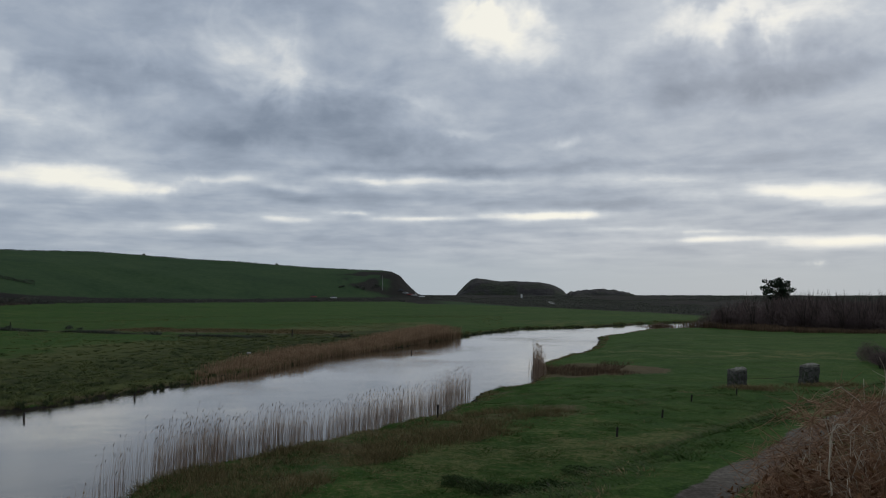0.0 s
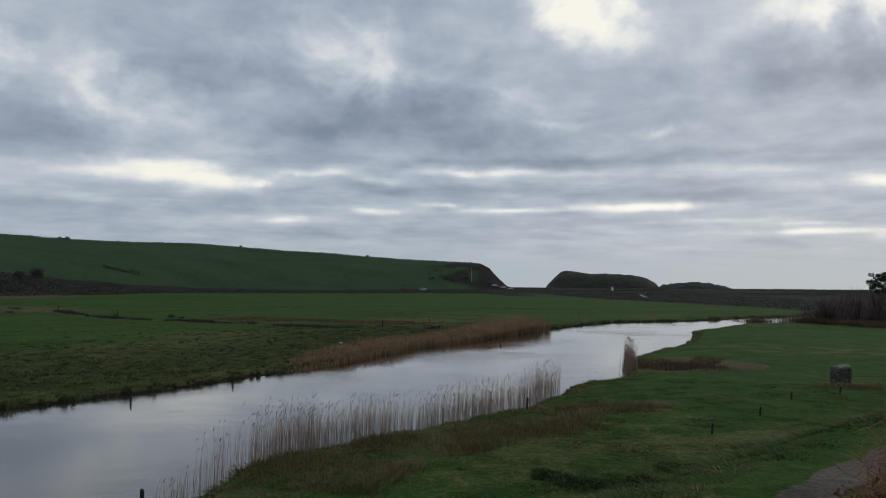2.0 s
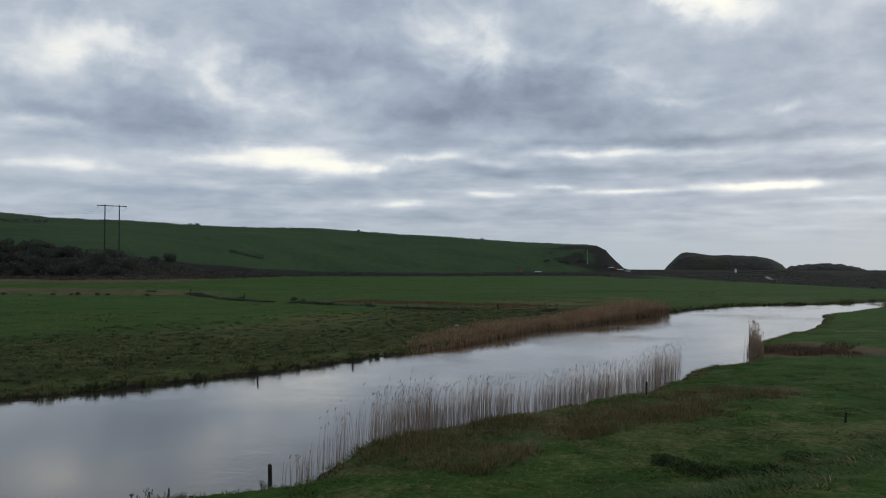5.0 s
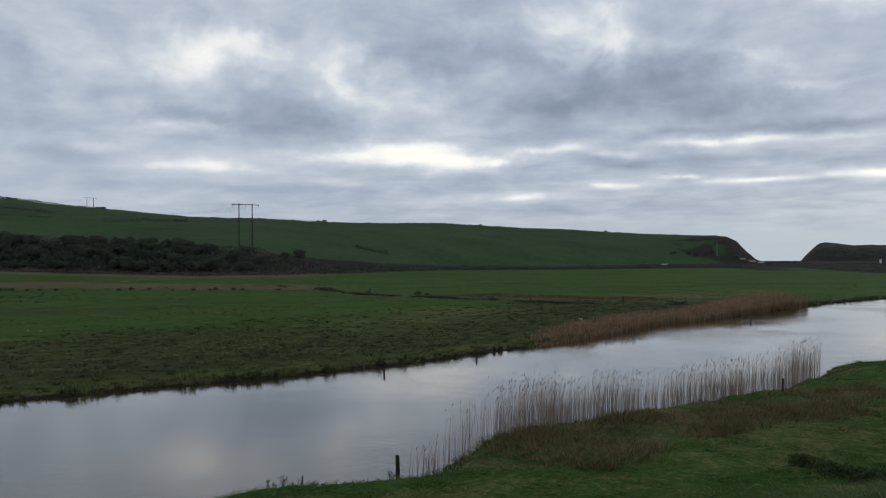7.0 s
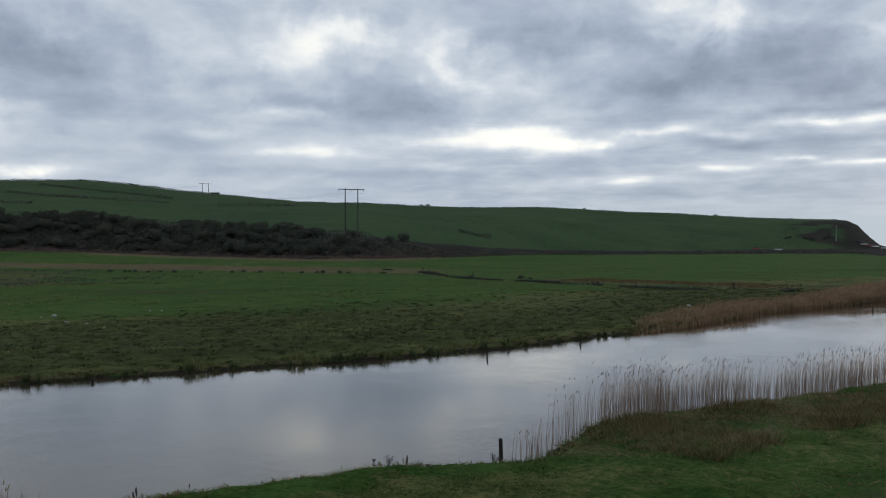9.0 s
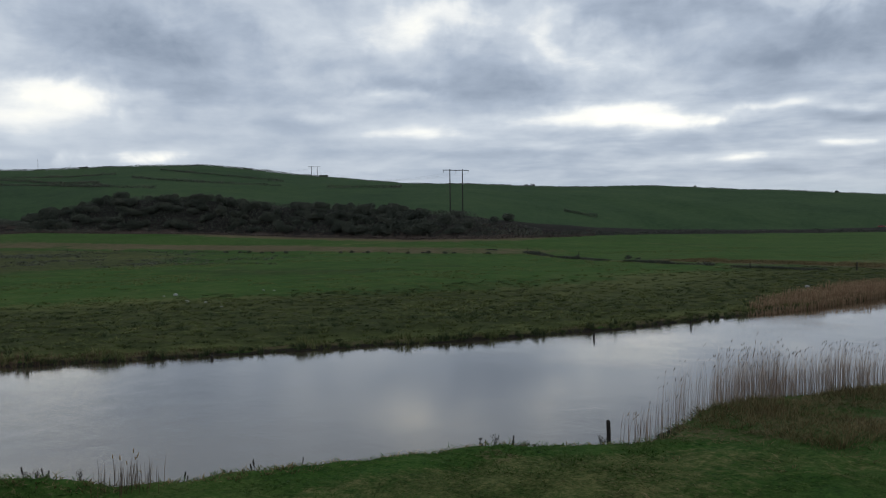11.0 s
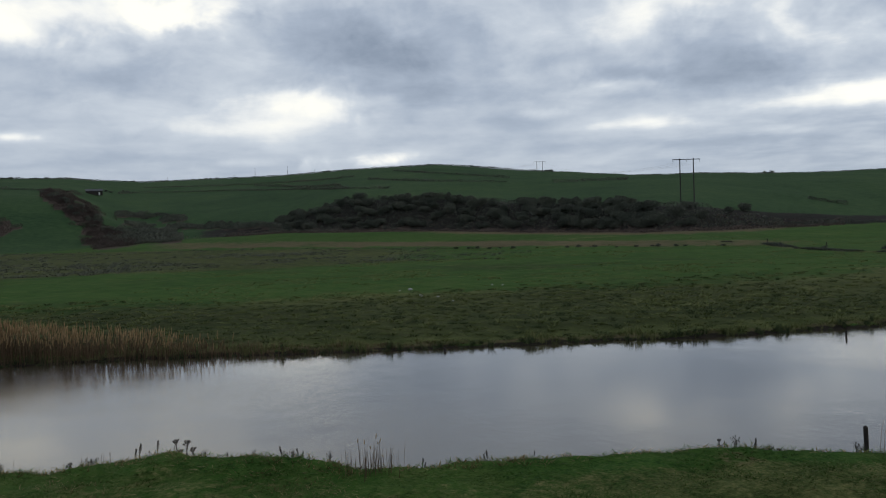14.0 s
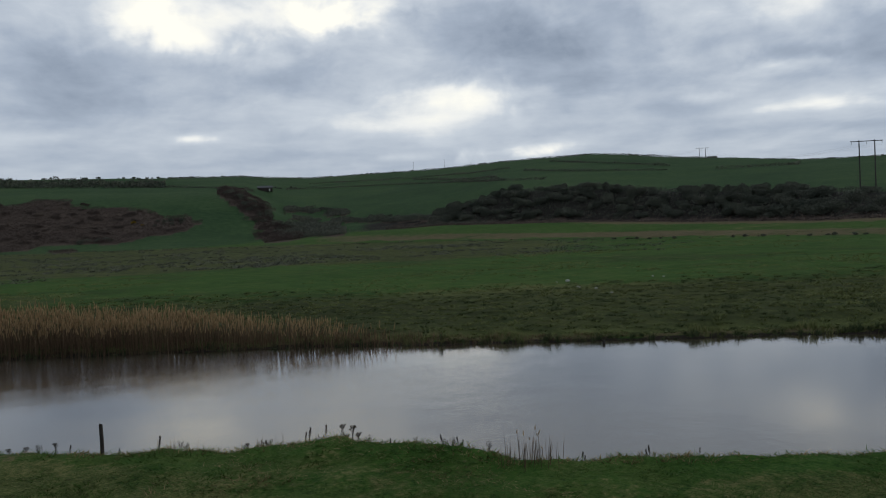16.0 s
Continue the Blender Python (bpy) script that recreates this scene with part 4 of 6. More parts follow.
# dark broken clumps further up the pasture
r, a = rng.uniform(150, 430, 9000), rng.uniform(44, 98, 9000)
x, y = -r * np.sin(np.radians(a)), r * np.cos(np.radians(a))
el = np.degrees(np.arctan2(land(x, y) - EYE, r))
keep = (el > -2.35 + 0.2 * vnoise(x, y, 22, 42)) & (el < np.interp(a, [36.5, 62, 73, 90], [-1.85, -1.1, -0.85, -0.6])) & (vnoise(x, y, 16, 64) + 0.6 * vnoise(x, y, 5, 63) + rng.uniform(-0.4, 0.4, len(x)) > 0.05) & (rng.uniform(44, 62, len(x)) < a)
x, y = x[keep], y[keep]
tufts("rush_clumps", x, y, 0.42 + 0.15 * vnoise(x, y, 6, 62), 0.9, 12, 0.14, GORSE, "broken dark clumps of rushes across the pasture", "rushes", 77)
# sparse tufts and thistles over the wide pasture
count = 42000
r, a = rng.uniform(58, 250, count), np.radians(rng.uniform(-4, 96, count))
x, y = -r * np.sin(a), r * np.cos(a)
keep = inside(x, y, np.array(FAR_BANK + [(300, 600), (-600, 600), (-600, -300)], float)) & (vnoise(x, y, 14, 66) + 0.6 * vnoise(x, y, 3, 67) + rng.uniform(-0.4, 0.4, count) > 0.25)
x, y = x[keep], y[keep]
tufts("pasture_tufts", x, y, 0.15 + 0.1 * vnoise(x, y, 6, 68), 0.34, 6, 0.08, RUSH, "scattered coarse tufts over the wide pasture", "grass", 89)
# short grass on the near meadow
count = 60000
r, a = rng.uniform(15, 62, count), np.radians(rng.uniform(-31, 93, count))
x, y = -r * np.sin(a), r * np.cos(a)
keep = (shore(x, y) > 0.15) & ~inside(x, y, np.array(FAR_BANK + [(300, 600), (-600, 600), (-600, -300)], float)) & (np.abs(across_path(x, y)) > 1.3)
x, y = x[keep], y[keep]
tufts("meadow_grass", x, y, 0.060 + 0.035 * vnoise(x, y, 1.6, 74) + 0.06 * np.maximum(0, vnoise(x, y, 0.9, 69)), 0.30, 12, 0.022, GRASS, "short green grass of the near meadow", "grass", 82)
r, a = rng.uniform(16, 60, 11000), np.radians(rng.uniform(-25, 93, 11000))
x, y = -r * np.sin(a), r * np.cos(a)
keep = (shore(x, y) > 0.3) & ~inside(x, y, BEYOND) & (np.abs(across_path(x, y)) > 1.5) & (vnoise(x, y, 3.4, 44) + 0.6 * vnoise(x, y, 1.2, 45) > 0.22)
x, y = x[keep], y[keep]
tufts("dead_grass", x, y, 0.10 + 0.04 * vnoise(x, y, 1.5, 46), 0.34, 10, 0.022, DRYGRASS, "straw-coloured dead blades among the short grass", "grass", 90)
# rough grass along both edges of the water
for name, bank, span, count, seed in (("bank_grass", FAR_BANK, (-1.3, 0.15), 9000, 83), ("bank_grass", NEAR_BANK, (0.05, 1.3), 6000, 84)):
    x, y, t = along(bank, count, rng, span)
    keep = shore(x, y) > 0.02
    x, y = x[keep], y[keep]
    ragged = 0.10 + 0.62 * np.maximum(0, vnoise(x, y, 1.3, 75)) ** 1.6 + 0.12 * np.maximum(0, vnoise(x, y, 4.1, 70))
    tufts(name, x, y, ragged if bank is FAR_BANK else 0.10 * (1 + 0.5 * vnoise(x, y, 1.7, 75)), 0.20, 8, 0.03, RUSH if bank is FAR_BANK else DRYGRASS, "rough olive grass overhanging the muddy bank", "grass", seed)
x, y, t = along(FAR_BANK, 1100, rng, (-0.40, 0.15))
keep = (x > -75) & (y < 175)
x, y = x[keep], y[keep]
tufts("bank_rushes", x, y, 0.12 + 0.5 * rng.uniform(0, 1, len(x)) ** 2.2, 0.13, 34, 0.028, RUSHDARK, "dark rush clumps hanging over the muddy edge", "rushes", 96)
# dead grass behind the reeds and on the slope below the path
x, y, t = along([(-9.3, 27), (-8.0, 31), (-5.5, 36.5), (0.5, 43), (4, 49)], 5200, rng, (-1.6, 4.4))
keep = (shore(x, y) > 0.3) & (vnoise(x, y, 2.4, 76) + rng.uniform(-0.6, 0.6, len(x)) > -0.05)
x, y = x[keep], y[keep]
tufts("dead_grass", x, y, (0.26 + 0.14 * vnoise(x, y, 2, 77)) * rng.uniform(0.5, 1.5, len(x)), 0.34, 8, 0.016, DRYGRASS, "matted dead brown grass behind the reeds", "grass", 85)
x, y = rng.uniform(-6, 30, 9000), rng.uniform(14, 62, 9000)
s = across_path(x, y)
keep = (s > -9) & (s < -1.5) & (vnoise(x, y, 3.0, 78) + rng.uniform(-0.5, 0.5, len(x)) > 0.12)
x, y = x[keep], y[keep]
tufts("slope_tussocks", x, y, 0.14 + 0.07 * vnoise(x, y, 2, 79), 0.40, 14, 0.02, RUSHDARK, "dark rough tussocks on the slope below the path", "grass", 86)
x, y = rng.uniform(4, 20, 5200), rng.uniform(30, 58, 5200)
s = across_path(x, y)
keep = (s > -8.5) & (s < -3.5) & (vnoise(x, y, 2.6, 123) + 0.7 * vnoise(x, y, 0.9, 124) > 0.3)
x, y = x[keep], y[keep]
tufts("dead_grass", x, y, 0.16 + 0.07 * vnoise(x, y, 1.5, 125), 0.36, 10, 0.02, DRYGRASS, "tan dead grass scattered over the slope", "grass", 91)
# dead growth round the foot of the pillars
x, y = np.concatenate([rng.normal(21.0, 1.2, 170), rng.normal(27.0, 1.2, 150)]), np.concatenate([rng.normal(57.9, 0.8, 170), rng.normal(59.7, 0.8, 150)])
tufts("dead_grass", x, y, 0.30 + 0.10 * vnoise(x, y, 1.2, 61), 0.4, 10, 0.025, DRYGRASS, "tangled dead growth round the foot of the pillars", "grass", 76)
# dark rushes along the old ditch, and brown growth behind it
x, y, t = along(DITCH, 1700, rng, (-0.8, 0.8))
keep = vnoise(x, y, 6, 91) + rng.uniform(-0.5, 0.5, len(x)) > 0.0
x, y = x[keep], y[keep]
tufts("ditch_rushes", x, y, 0.45 + 0.3 * vnoise(x, y, 5, 92), 0.6, 14, 0.10, GORSE, "clumps of dark rushes along a ditch", "rushes", 87)
x, y, t = along([(-58, 151), (-42, 146.5), (-32, 143.5), (-18, 137.5)], 900, rng, (-7.0, 4.0))
tufts("dead_grass", x, y, 0.32 + 0.15 * vnoise(x, y, 4, 65), 0.6, 8, 0.08, DRYGRASS, "band of pale brown dead grass in the pasture", "grass", 88)
# two low mounds on the bank
for x0, y0, seed in ((-16.75, 17.15, 93), (-13.45, 21.35, 94), (-24.6, 9.2, 95)):
    x, y = x0 + rng.normal(0, 0.22, 60), y0 + rng.normal(0, 0.22, 60)
    tufts("bank_tussock", x, y, 0.24 * np.exp(-((x - x0) ** 2 + (y - y0) ** 2) / 0.15), 0.14, 12, 0.02, RUSH, "low grassy mound on the bank", "grass", seed)


# ---------------------------------------------------------------- things: shared builders
def at(az, r, lift=0.0):
    a = radians(az)
    x, y = -r * math.sin(a), r * math.cos(a)
    return Vector((x, y, float(land(np.array([x]), np.array([y]))[0]) + lift))


def ground_at(az, el, start=30.0):
    """Where the line of sight at that bearing and height meets the land."""
    r = np.arange(start, 1500.0, 1.0)
    a = radians(az)
    z = land(-r * math.sin(a), r * math.cos(a))
    hit = np.nonzero(z >= EYE + r * math.tan(radians(el)))[0]
    k = hit[0] if len(hit) else int(np.argmax((z - EYE) / r))
    return r[k]


def tube(bm, points, radii, sides=5, cap=True):
    rings = []
    for k, p in enumerate(points):
        p = Vector(p)
        way = (Vector(points[min(k + 1, len(points) - 1)]) - Vector(points[max(k - 1, 0)])).normalized()
        u = way.cross(Vector((0.31, 0.77, 0.55))).normalized()
        v = way.cross(u)
        rings.append([bm.verts.new(p + (u * math.cos(2 * math.pi * s / sides) + v * math.sin(2 * math.pi * s / sides)) * radii[k]) for s in range(sides)])
    for a, b in zip(rings, rings[1:]):
        for s in range(sides):
            bm.faces.new((a[s], a[(s + 1) % sides], b[(s + 1) % sides], b[s]))
    if cap:
        bm.faces.new(rings[0][::-1])
        bm.faces.new(rings[-1])


def box(bm, size, centre, bevel=0.0, turn=None):
    made = bmesh.ops.create_cube(bm, size=1.0)["verts"]
    m = Matrix.Translation(centre) @ (turn or Matrix.Identity(4)) @ Matrix.Diagonal((*size, 1))
    bmesh.ops.transform(bm, matrix=m, verts=made)
    if bevel:
        edges = list({e for v in made for e in v.link_edges})
        bmesh.ops.bevel(bm, geom=edges, offset=bevel, segments=1, affect="EDGES")
    return made


def holder(name, place, label, category, group="", turn=0.0):
    ob = new(name)
    ob.empty_display_size = 0.2
    ob.matrix_world = Matrix.Translation(place) @ Matrix.Rotation(turn, 4, "Z")
    return tagged(ob, label, category, group)


def leaf_cloud(name, lobes, count, size, material, parent, seed, flat=0.0):
    """Small four-cornered leaves or sprays on the skin of several uneven lobes (x, y, z, rx, ry, rz)."""
    g = np.random.default_rng(seed)
    lobes = np.asarray(lobes, float)
    k = g.choice(len(lobes), count, p=(lobes[:, 3] * lobes[:, 4]) / (lobes[:, 3] * lobes[:, 4]).sum())
    d = g.normal(0, 1, (count, 3))
    d /= np.linalg.norm(d, axis=1)[:, None]
    reach = g.uniform(0.45, 1.0, count) ** 0.5 * (1 + 0.22 * np.sin(d[:, 0] * 5 + k) * np.cos(d[:, 1] * 4 + 2 * k))
    c = lobes[k, :3] + d * lobes[k, 3:] * reach[:, None]
    c[:, 2] = np.maximum(c[:, 2], 0.02 + 0.1 * g.uniform(0, 1, count))
    u = g.normal(0, 1, (count, 3))
    u[:, 2] *= 1 - flat
    u /= np.linalg.norm(u, axis=1)[:, None]
    w = np.cross(u, g.normal(0, 1, (count, 3)))
    w /= np.linalg.norm(w, axis=1)[:, None]
    s = size * g.uniform(0.5, 1.3, count)[:, None]
    v = np.stack([c - u * s, c + w * s * 0.45, c + u * s, c - w * s * 0.45], 1).reshape(-1, 3)
    return link_mesh(name, v, np.arange(count * 4).reshape(-1, 4), material, parent)


def limbs_of(name, parent, material, height, seed, count=6, spread=0.6, thick=0.07, trunk=False):
    g = random.Random(seed)
    bm = bmesh.new()
    for k in range(count):
        a = g.uniform(0, 6.28)
        reach, top = height * spread * g.uniform(0.3, 1.0), height * g.uniform(0.65, 0.98)
        base = (0.1 * math.cos(a), 0.1 * math.sin(a), -0.15)
        mid = (reach * 0.4 * math.cos(a + 0.3), reach * 0.4 * math.sin(a + 0.3), top * 0.5)
        tube(bm, [base, mid, (reach * math.cos(a), reach * math.sin(a), top)], [thick, thick * 0.6, thick * 0.15], 5)
    return part(name, bm, material, parent)


# ---------------------------------------------------------------- scrub, hedges and trees
def shrub(name, leaves, height, wide, label, seed, category="shrub", group="", leaf=0.26, count=620):
    g = random.Random(seed)
    ob = holder(name, (0, 0, -60), label, category, group)
    limbs_of("woody_frame", ob, BARK, height, seed, 6, 0.5 * wide / height, 0.06)
    lobes = []
    for k in range(7):
        a, d = g.uniform(0, 6.28), wide * g.uniform(0.1, 0.62)
        rr = wide * g.uniform(0.28, 0.5)
        lobes.append((d * math.cos(a), d * math.sin(a), height * g.uniform(0.35, 0.66), rr, rr, height * g.uniform(0.28, 0.42)))
    leaf_cloud("foliage", lobes, count, leaf, leaves, ob, seed)
    return ob


def scatter(models, places, g, low=0.75, high=1.3):
    """Each model is used first for itself and then copied."""
    used = set()
    for n, (x, y) in enumerate(places):
        ob = models[g.randrange(len(models))]
        z = float(land(np.array([x]), np.array([y]))[0])
        m = Matrix.Translation((x, y, z - (0.1 if math.hypot(x, y) < 600 else 0.5))) @ Matrix.Rotation(g.uniform(0, 6.28), 4, "Z")
        s = g.uniform(low, high)
        if ob not in used:
            used.add(ob)
            ob.matrix_world = m @ Matrix.Diagonal((s, s, s * g.uniform(0.85, 1.15), 1))
        else:
            c = copy_thing(ob, m)
            c.scale = (s, s, s * g.uniform(0.85, 1.15))


pick = random.Random(5)
THORN = [shrub("gorse_bush", GORSE, 3.4, 3.9, "dark dense gorse shrub on the bank below the hill", 200 + k, group="gorse scrub", leaf=0.21, count=2400) for k in range(4)]
places = []
while len(places) < 230:
    az = pick.uniform(30.0, 62.6)
    rf, rb = np.interp(az, SLOPE_ROWS[:, 0], SLOPE_ROWS[:, 1]), np.interp(az, SLOPE_ROWS[:, 0], SLOPE_ROWS[:, 3])
    t = pick.uniform(0.2, 1.0)
    if pick.random() > np.interp(az, [30, 34, 37, 40, 60, 62.6], [0.04, 0.14, 0.5, 1, 1, 0.6]):
        continue
    p = at(az, rf + (rb - rf) * t)
    places.append((p.x, p.y))
scatter(THORN, places, pick, 0.6, 1.3)


def undergrowth(name, az_span, r_span, keep, count, height, leaf, material, label, category, seed):
    """A close cover of leaves over a stretch of land, lumpy on top."""
    g = np.random.default_rng(seed)
    az, r = np.radians(g.uniform(*az_span, count)), np.sqrt(g.uniform(r_span[0] ** 2, r_span[1] ** 2, count))
    x, y = -r * np.sin(az), r * np.cos(az)
    z = land(x, y)
    ok = keep(np.degrees(az), r, np.degrees(np.arctan2(z - EYE, r)), x, y)
    x, y, z = x[ok], y[ok], z[ok]
    k = len(x)
    tall = height * (0.35 + 0.65 * np.clip(0.5 + 0.6 * vnoise(x, y, 5.5, seed) + 0.3 * vnoise(x, y, 2.1, seed + 1), 0, 1))
    c = np.column_stack([x, y, z + tall * g.uniform(0.05, 1, k) ** 0.7])
    u, w = g.normal(0, 1, (k, 3)), g.normal(0, 1, (k, 3))
    u /= np.linalg.norm(u, axis=1)[:, None]
    w = np.cross(u, w)
    w /= np.linalg.norm(w, axis=1)[:, None]
    s = leaf * g.uniform(0.5, 1.3, k)[:, None]
    v = np.stack([c - u * s, c + w * s * 0.55, c + u * s, c - w * s * 0.55], 1).reshape(-1, 3)
    return tagged(link_mesh(name, v, np.arange(k * 4).reshape(-1, 4), material), label, category, kind="stuff")


def in_gorse(az, r, el, x, y):
    rf, rb = np.interp(az, SLOPE_ROWS[:, 0], SLOPE_ROWS[:, 1]), np.interp(az, SLOPE_ROWS[:, 0], SLOPE_ROWS[:, 3])
    t = (r - rf) / (rb - rf)
    edge = np.interp(az, [29, 33, 36, 45, 61, 62.8], [0.35, 0.75, 1.0, 1.05, 1.05, 0.5]) + 0.16 * vnoise(x, y, 9, 93)
    return (t > 0.16 + 0.10 * vnoise(x, y, 7, 94) + 0.10 * vnoise(x, y, 25, 92)) & (t < edge) & (az > 29.5)


undergrowth("gorse_scrub", (29, 63.2), (270, 490), in_gorse, 190000, 2.1, 0.27, GORSE, "dense dark gorse and bramble covering the bank", "scrub", 97)
undergrowth("bracken_scrub", (78, 97), (385, 640), in_bracken, 300000, 1.7, 0.22, BRACKEN, "dead brown bracken and bramble covering the slope", "scrub", 98)
undergrowth("tawny_scrub", (26, 66), (255, 440), lambda az, r, el, x, y: (np.abs(r - np.interp(az, SLOPE_ROWS[:, 0], SLOPE_ROWS[:, 1]) - 4) < 17 + 5 * vnoise(x, y, 12, 99)), 110000, 0.9, 0.28, BRACKEN, "tawny rank growth along the foot of the bank", "scrub", 99)
undergrowth("hedge_scrub", (71.5, 77), (395, 660), in_hedge, 110000, 3.0, 0.26, BRACKEN, "overgrown brown hedge running down between two fields", "scrub", 111)
undergrowth("hedge_scrub", (61.5, 73.6), (395, 720), in_foot_scrub, 420000, 2.8, 0.32, GORSE, "dark thorn and bramble growth at the foot of the fields", "scrub", 114)
undergrowth("dune_scrub", (-33, 1.6), (235, 680), lambda az, r, el, x, y: (r > np.interp(az, [-33, -17, -10, -5, 2], [240, 255, 330, 400, 590])) & (vnoise(x, y, 38, 100) + 0.5 * vnoise(x, y, 11, 101) > -0.15), 160000, 0.55, 0.24, GORSE, "low dark scrub over the dunes behind the beach", "scrub", 102)

BANK = [shrub("bracken_clump", BRACKEN, 1.8, 3.8, "brown dead bracken and bramble clump on the hillside", 300 + k, group="bracken bank", leaf=0.24, count=620) for k in range(3)]
places = []
while len(places) < 70:          # the brown bank of the hill upstream
    az, t = pick.uniform(79.0, 94.0), pick.uniform(0, 1)
    low, high = np.interp(az, [79, 82, 86, 94], [0.4, -0.1, -0.42, -0.4]), np.interp(az, [79, 82, 86, 94], [1.2, 1.75, 2.35, 2.5])
    if vnoise(az, t * 3, 1.1, 91) < -0.35:
        continue
    p = at(az, ground_at(az, low + (high - low) * t, 380))
    places.append((p.x, p.y))
for k in range(60):               # the overgrown hedge running down to the flats
    t = pick.random()
    az, el = np.interp(t, [0, 0.35, 0.8, 1], [76.4, 75.2, 73.5, 73.6]) + pick.uniform(-0.7, 0.7) * (0.6 + t), np.interp(t, [0, 0.35, 0.8, 1], [2.85, 2.0, 0.55, -0.3])
    p = at(az, ground_at(az, el, 380))
    places.append((p.x, p.y))
for k in range(26):
    p = at(pick.uniform(69.0, 73.2), pick.uniform(424, 446))
    places.append((p.x, p.y))
scatter(BANK, places, pick, 0.7, 1.3)

DARK = [shrub("thorn_tree", GORSE, 3.4, 3.2, "dark hedgerow thorn tree among green fields", 340 + k, "tree", "hedgerow thorns", 0.3, 620) for k in range(3)]
places = []
for az, el, count, da, de in ((70.9, 1.2, 14, 1.9, 0.2), (66.5, 0.55, 7, 1.2, 0.1), (5.4, 0.35, 8, 1.6, 0.12),
                              (73.0, 2.86, 7, 1.4, 0.05), (80.2, 0.75, 8, 0.9, 0.2), (84.5, -0.2, 8, 1.4, 0.1)):
    for k in range(count):
        a = az + pick.uniform(-da, da)
        p = at(a, ground_at(a, el + pick.uniform(-de, de), 250))
        places.append((p.x, p.y))
for az, dz in ((30.6, 3), (30.1, 2), (19.6, 2), (57.9, 6), (58.2, 5), (67.9, 4), (66.4, 3), (65.4, 3), (64.0, 3), (75.4, 4), (81.0, 6), (86.9, 7), (86.2, 6), (85.0, 4), (83.0, 5), (78.6, 6), (62.6, 3), (11.2, 1), (52.9, 4), (70.2, 4), (72.0, 4)):
    p = at(az, ground_at(az, 60, 400) - 3)
    places.append((p.x, p.y))
scatter(DARK, places, pick, 0.4, 0.85)

RUSHBUSH = [shrub("rush_bush", GORSE, 0.9, 1.1, "low dark rush clump along an old fence line", 370 + k, "rushes", "clumps along the fence line", 0.12, 420) for k in range(3)]
scatter(RUSHBUSH, [tuple(at(a, ground_at(a, e, 60)).xy) for a, e in ((50.7, -1.52), (49.8, -1.55), (49.2, -1.57), (48.4, -1.6), (47.7, -1.6), (46.8, -1.62), (45.2, -1.66), (43.2, -1.68), (42.4, -1.68), (41.65, -1.7), (41.3, -1.7), (39.9, -1.75), (38.6, -1.75), (37.6, -1.75), (37.2, -1.76), (36.1, -1.78), (35.5, -1.78), (33.2, -1.84), (28.8, -2.1), (27.2, -2.1), (23.8, -2.24), (23.2, -2.25))], pick, 0.4, 0.95)
BRIAR = [shrub("bramble_mound", BRIARLEAF, 0.42, 1.3, "low dark green bramble mound in rough grass", 380 + k, "bramble", "bramble mounds on the meadow", 0.045, 2600) for k in range(2)]
scatter(BRIAR, [(1.4, 28.3), (2.4, 27.6), (2.6, 19.8), (0.6, 29.2), (5.2, 30.4)], pick, 0.6, 0.9)

SKYLINE = [shrub("skyline_tree", GORSE, 4.2, 4.6, "dark rounded tree on the hilltop hedge", 350 + k, "tree", "trees on the skyline", 0.5, 700) for k in range(3)]
scatter(SKYLINE, [tuple(at(a, ground_at(a, 60, 400) - 6).xy) for a in (90.3, 89.1, 88.0, 87.3, 86.6, 84.9, 84.2, 82.7, 82.1, 81.3, 80.6, 79.9, 79.2, 78.5, 77.9, 77.2, 76.6, 75.9, 69.0, 66.8, 65.2)], pick, 0.38, 0.72)

HEDGE = [shrub("hedge_bush", GORSE if k else BRACKEN, 3.6, 3.2, "dark overgrown bush in a hedge between fields", 330 + k, "bush", "bushes of the hillside hedge", 0.26, 1100) for k in range(3)]
places = []
for k in range(44):
    t = pick.random()
    a = float(np.interp(t, [0, 0.35, 0.8, 1], [76.9, 75.3, 73.6, 72.6])) + pick.uniform(-0.35, 0.35) * (0.7 + t)
    p = at(a, ground_at(a, float(np.interp(t, [0, 0.35, 0.8, 1], [2.9, 2.05, 0.6, 0.1])), 380))
    places.append((p.x, p.y))
scatter(HEDGE, places, pick, 0.55, 1.2)

GOLD = shrub("flowering_gorse", BLOOM, 1.4, 1.5, "gorse bush with dull yellow bloom", 360, group="gorse in bloom", leaf=0.2, count=420)
scatter([GOLD], [tuple(at(a, ground_at(a, e, 380)).xy) for a, e in ((73.1, 0.25), (72.7, 0.1), (73.3, -0.05), (82.3, 0.9), (81.7, 0.75), (72.2, 0.0))], pick, 0.8, 1.4)


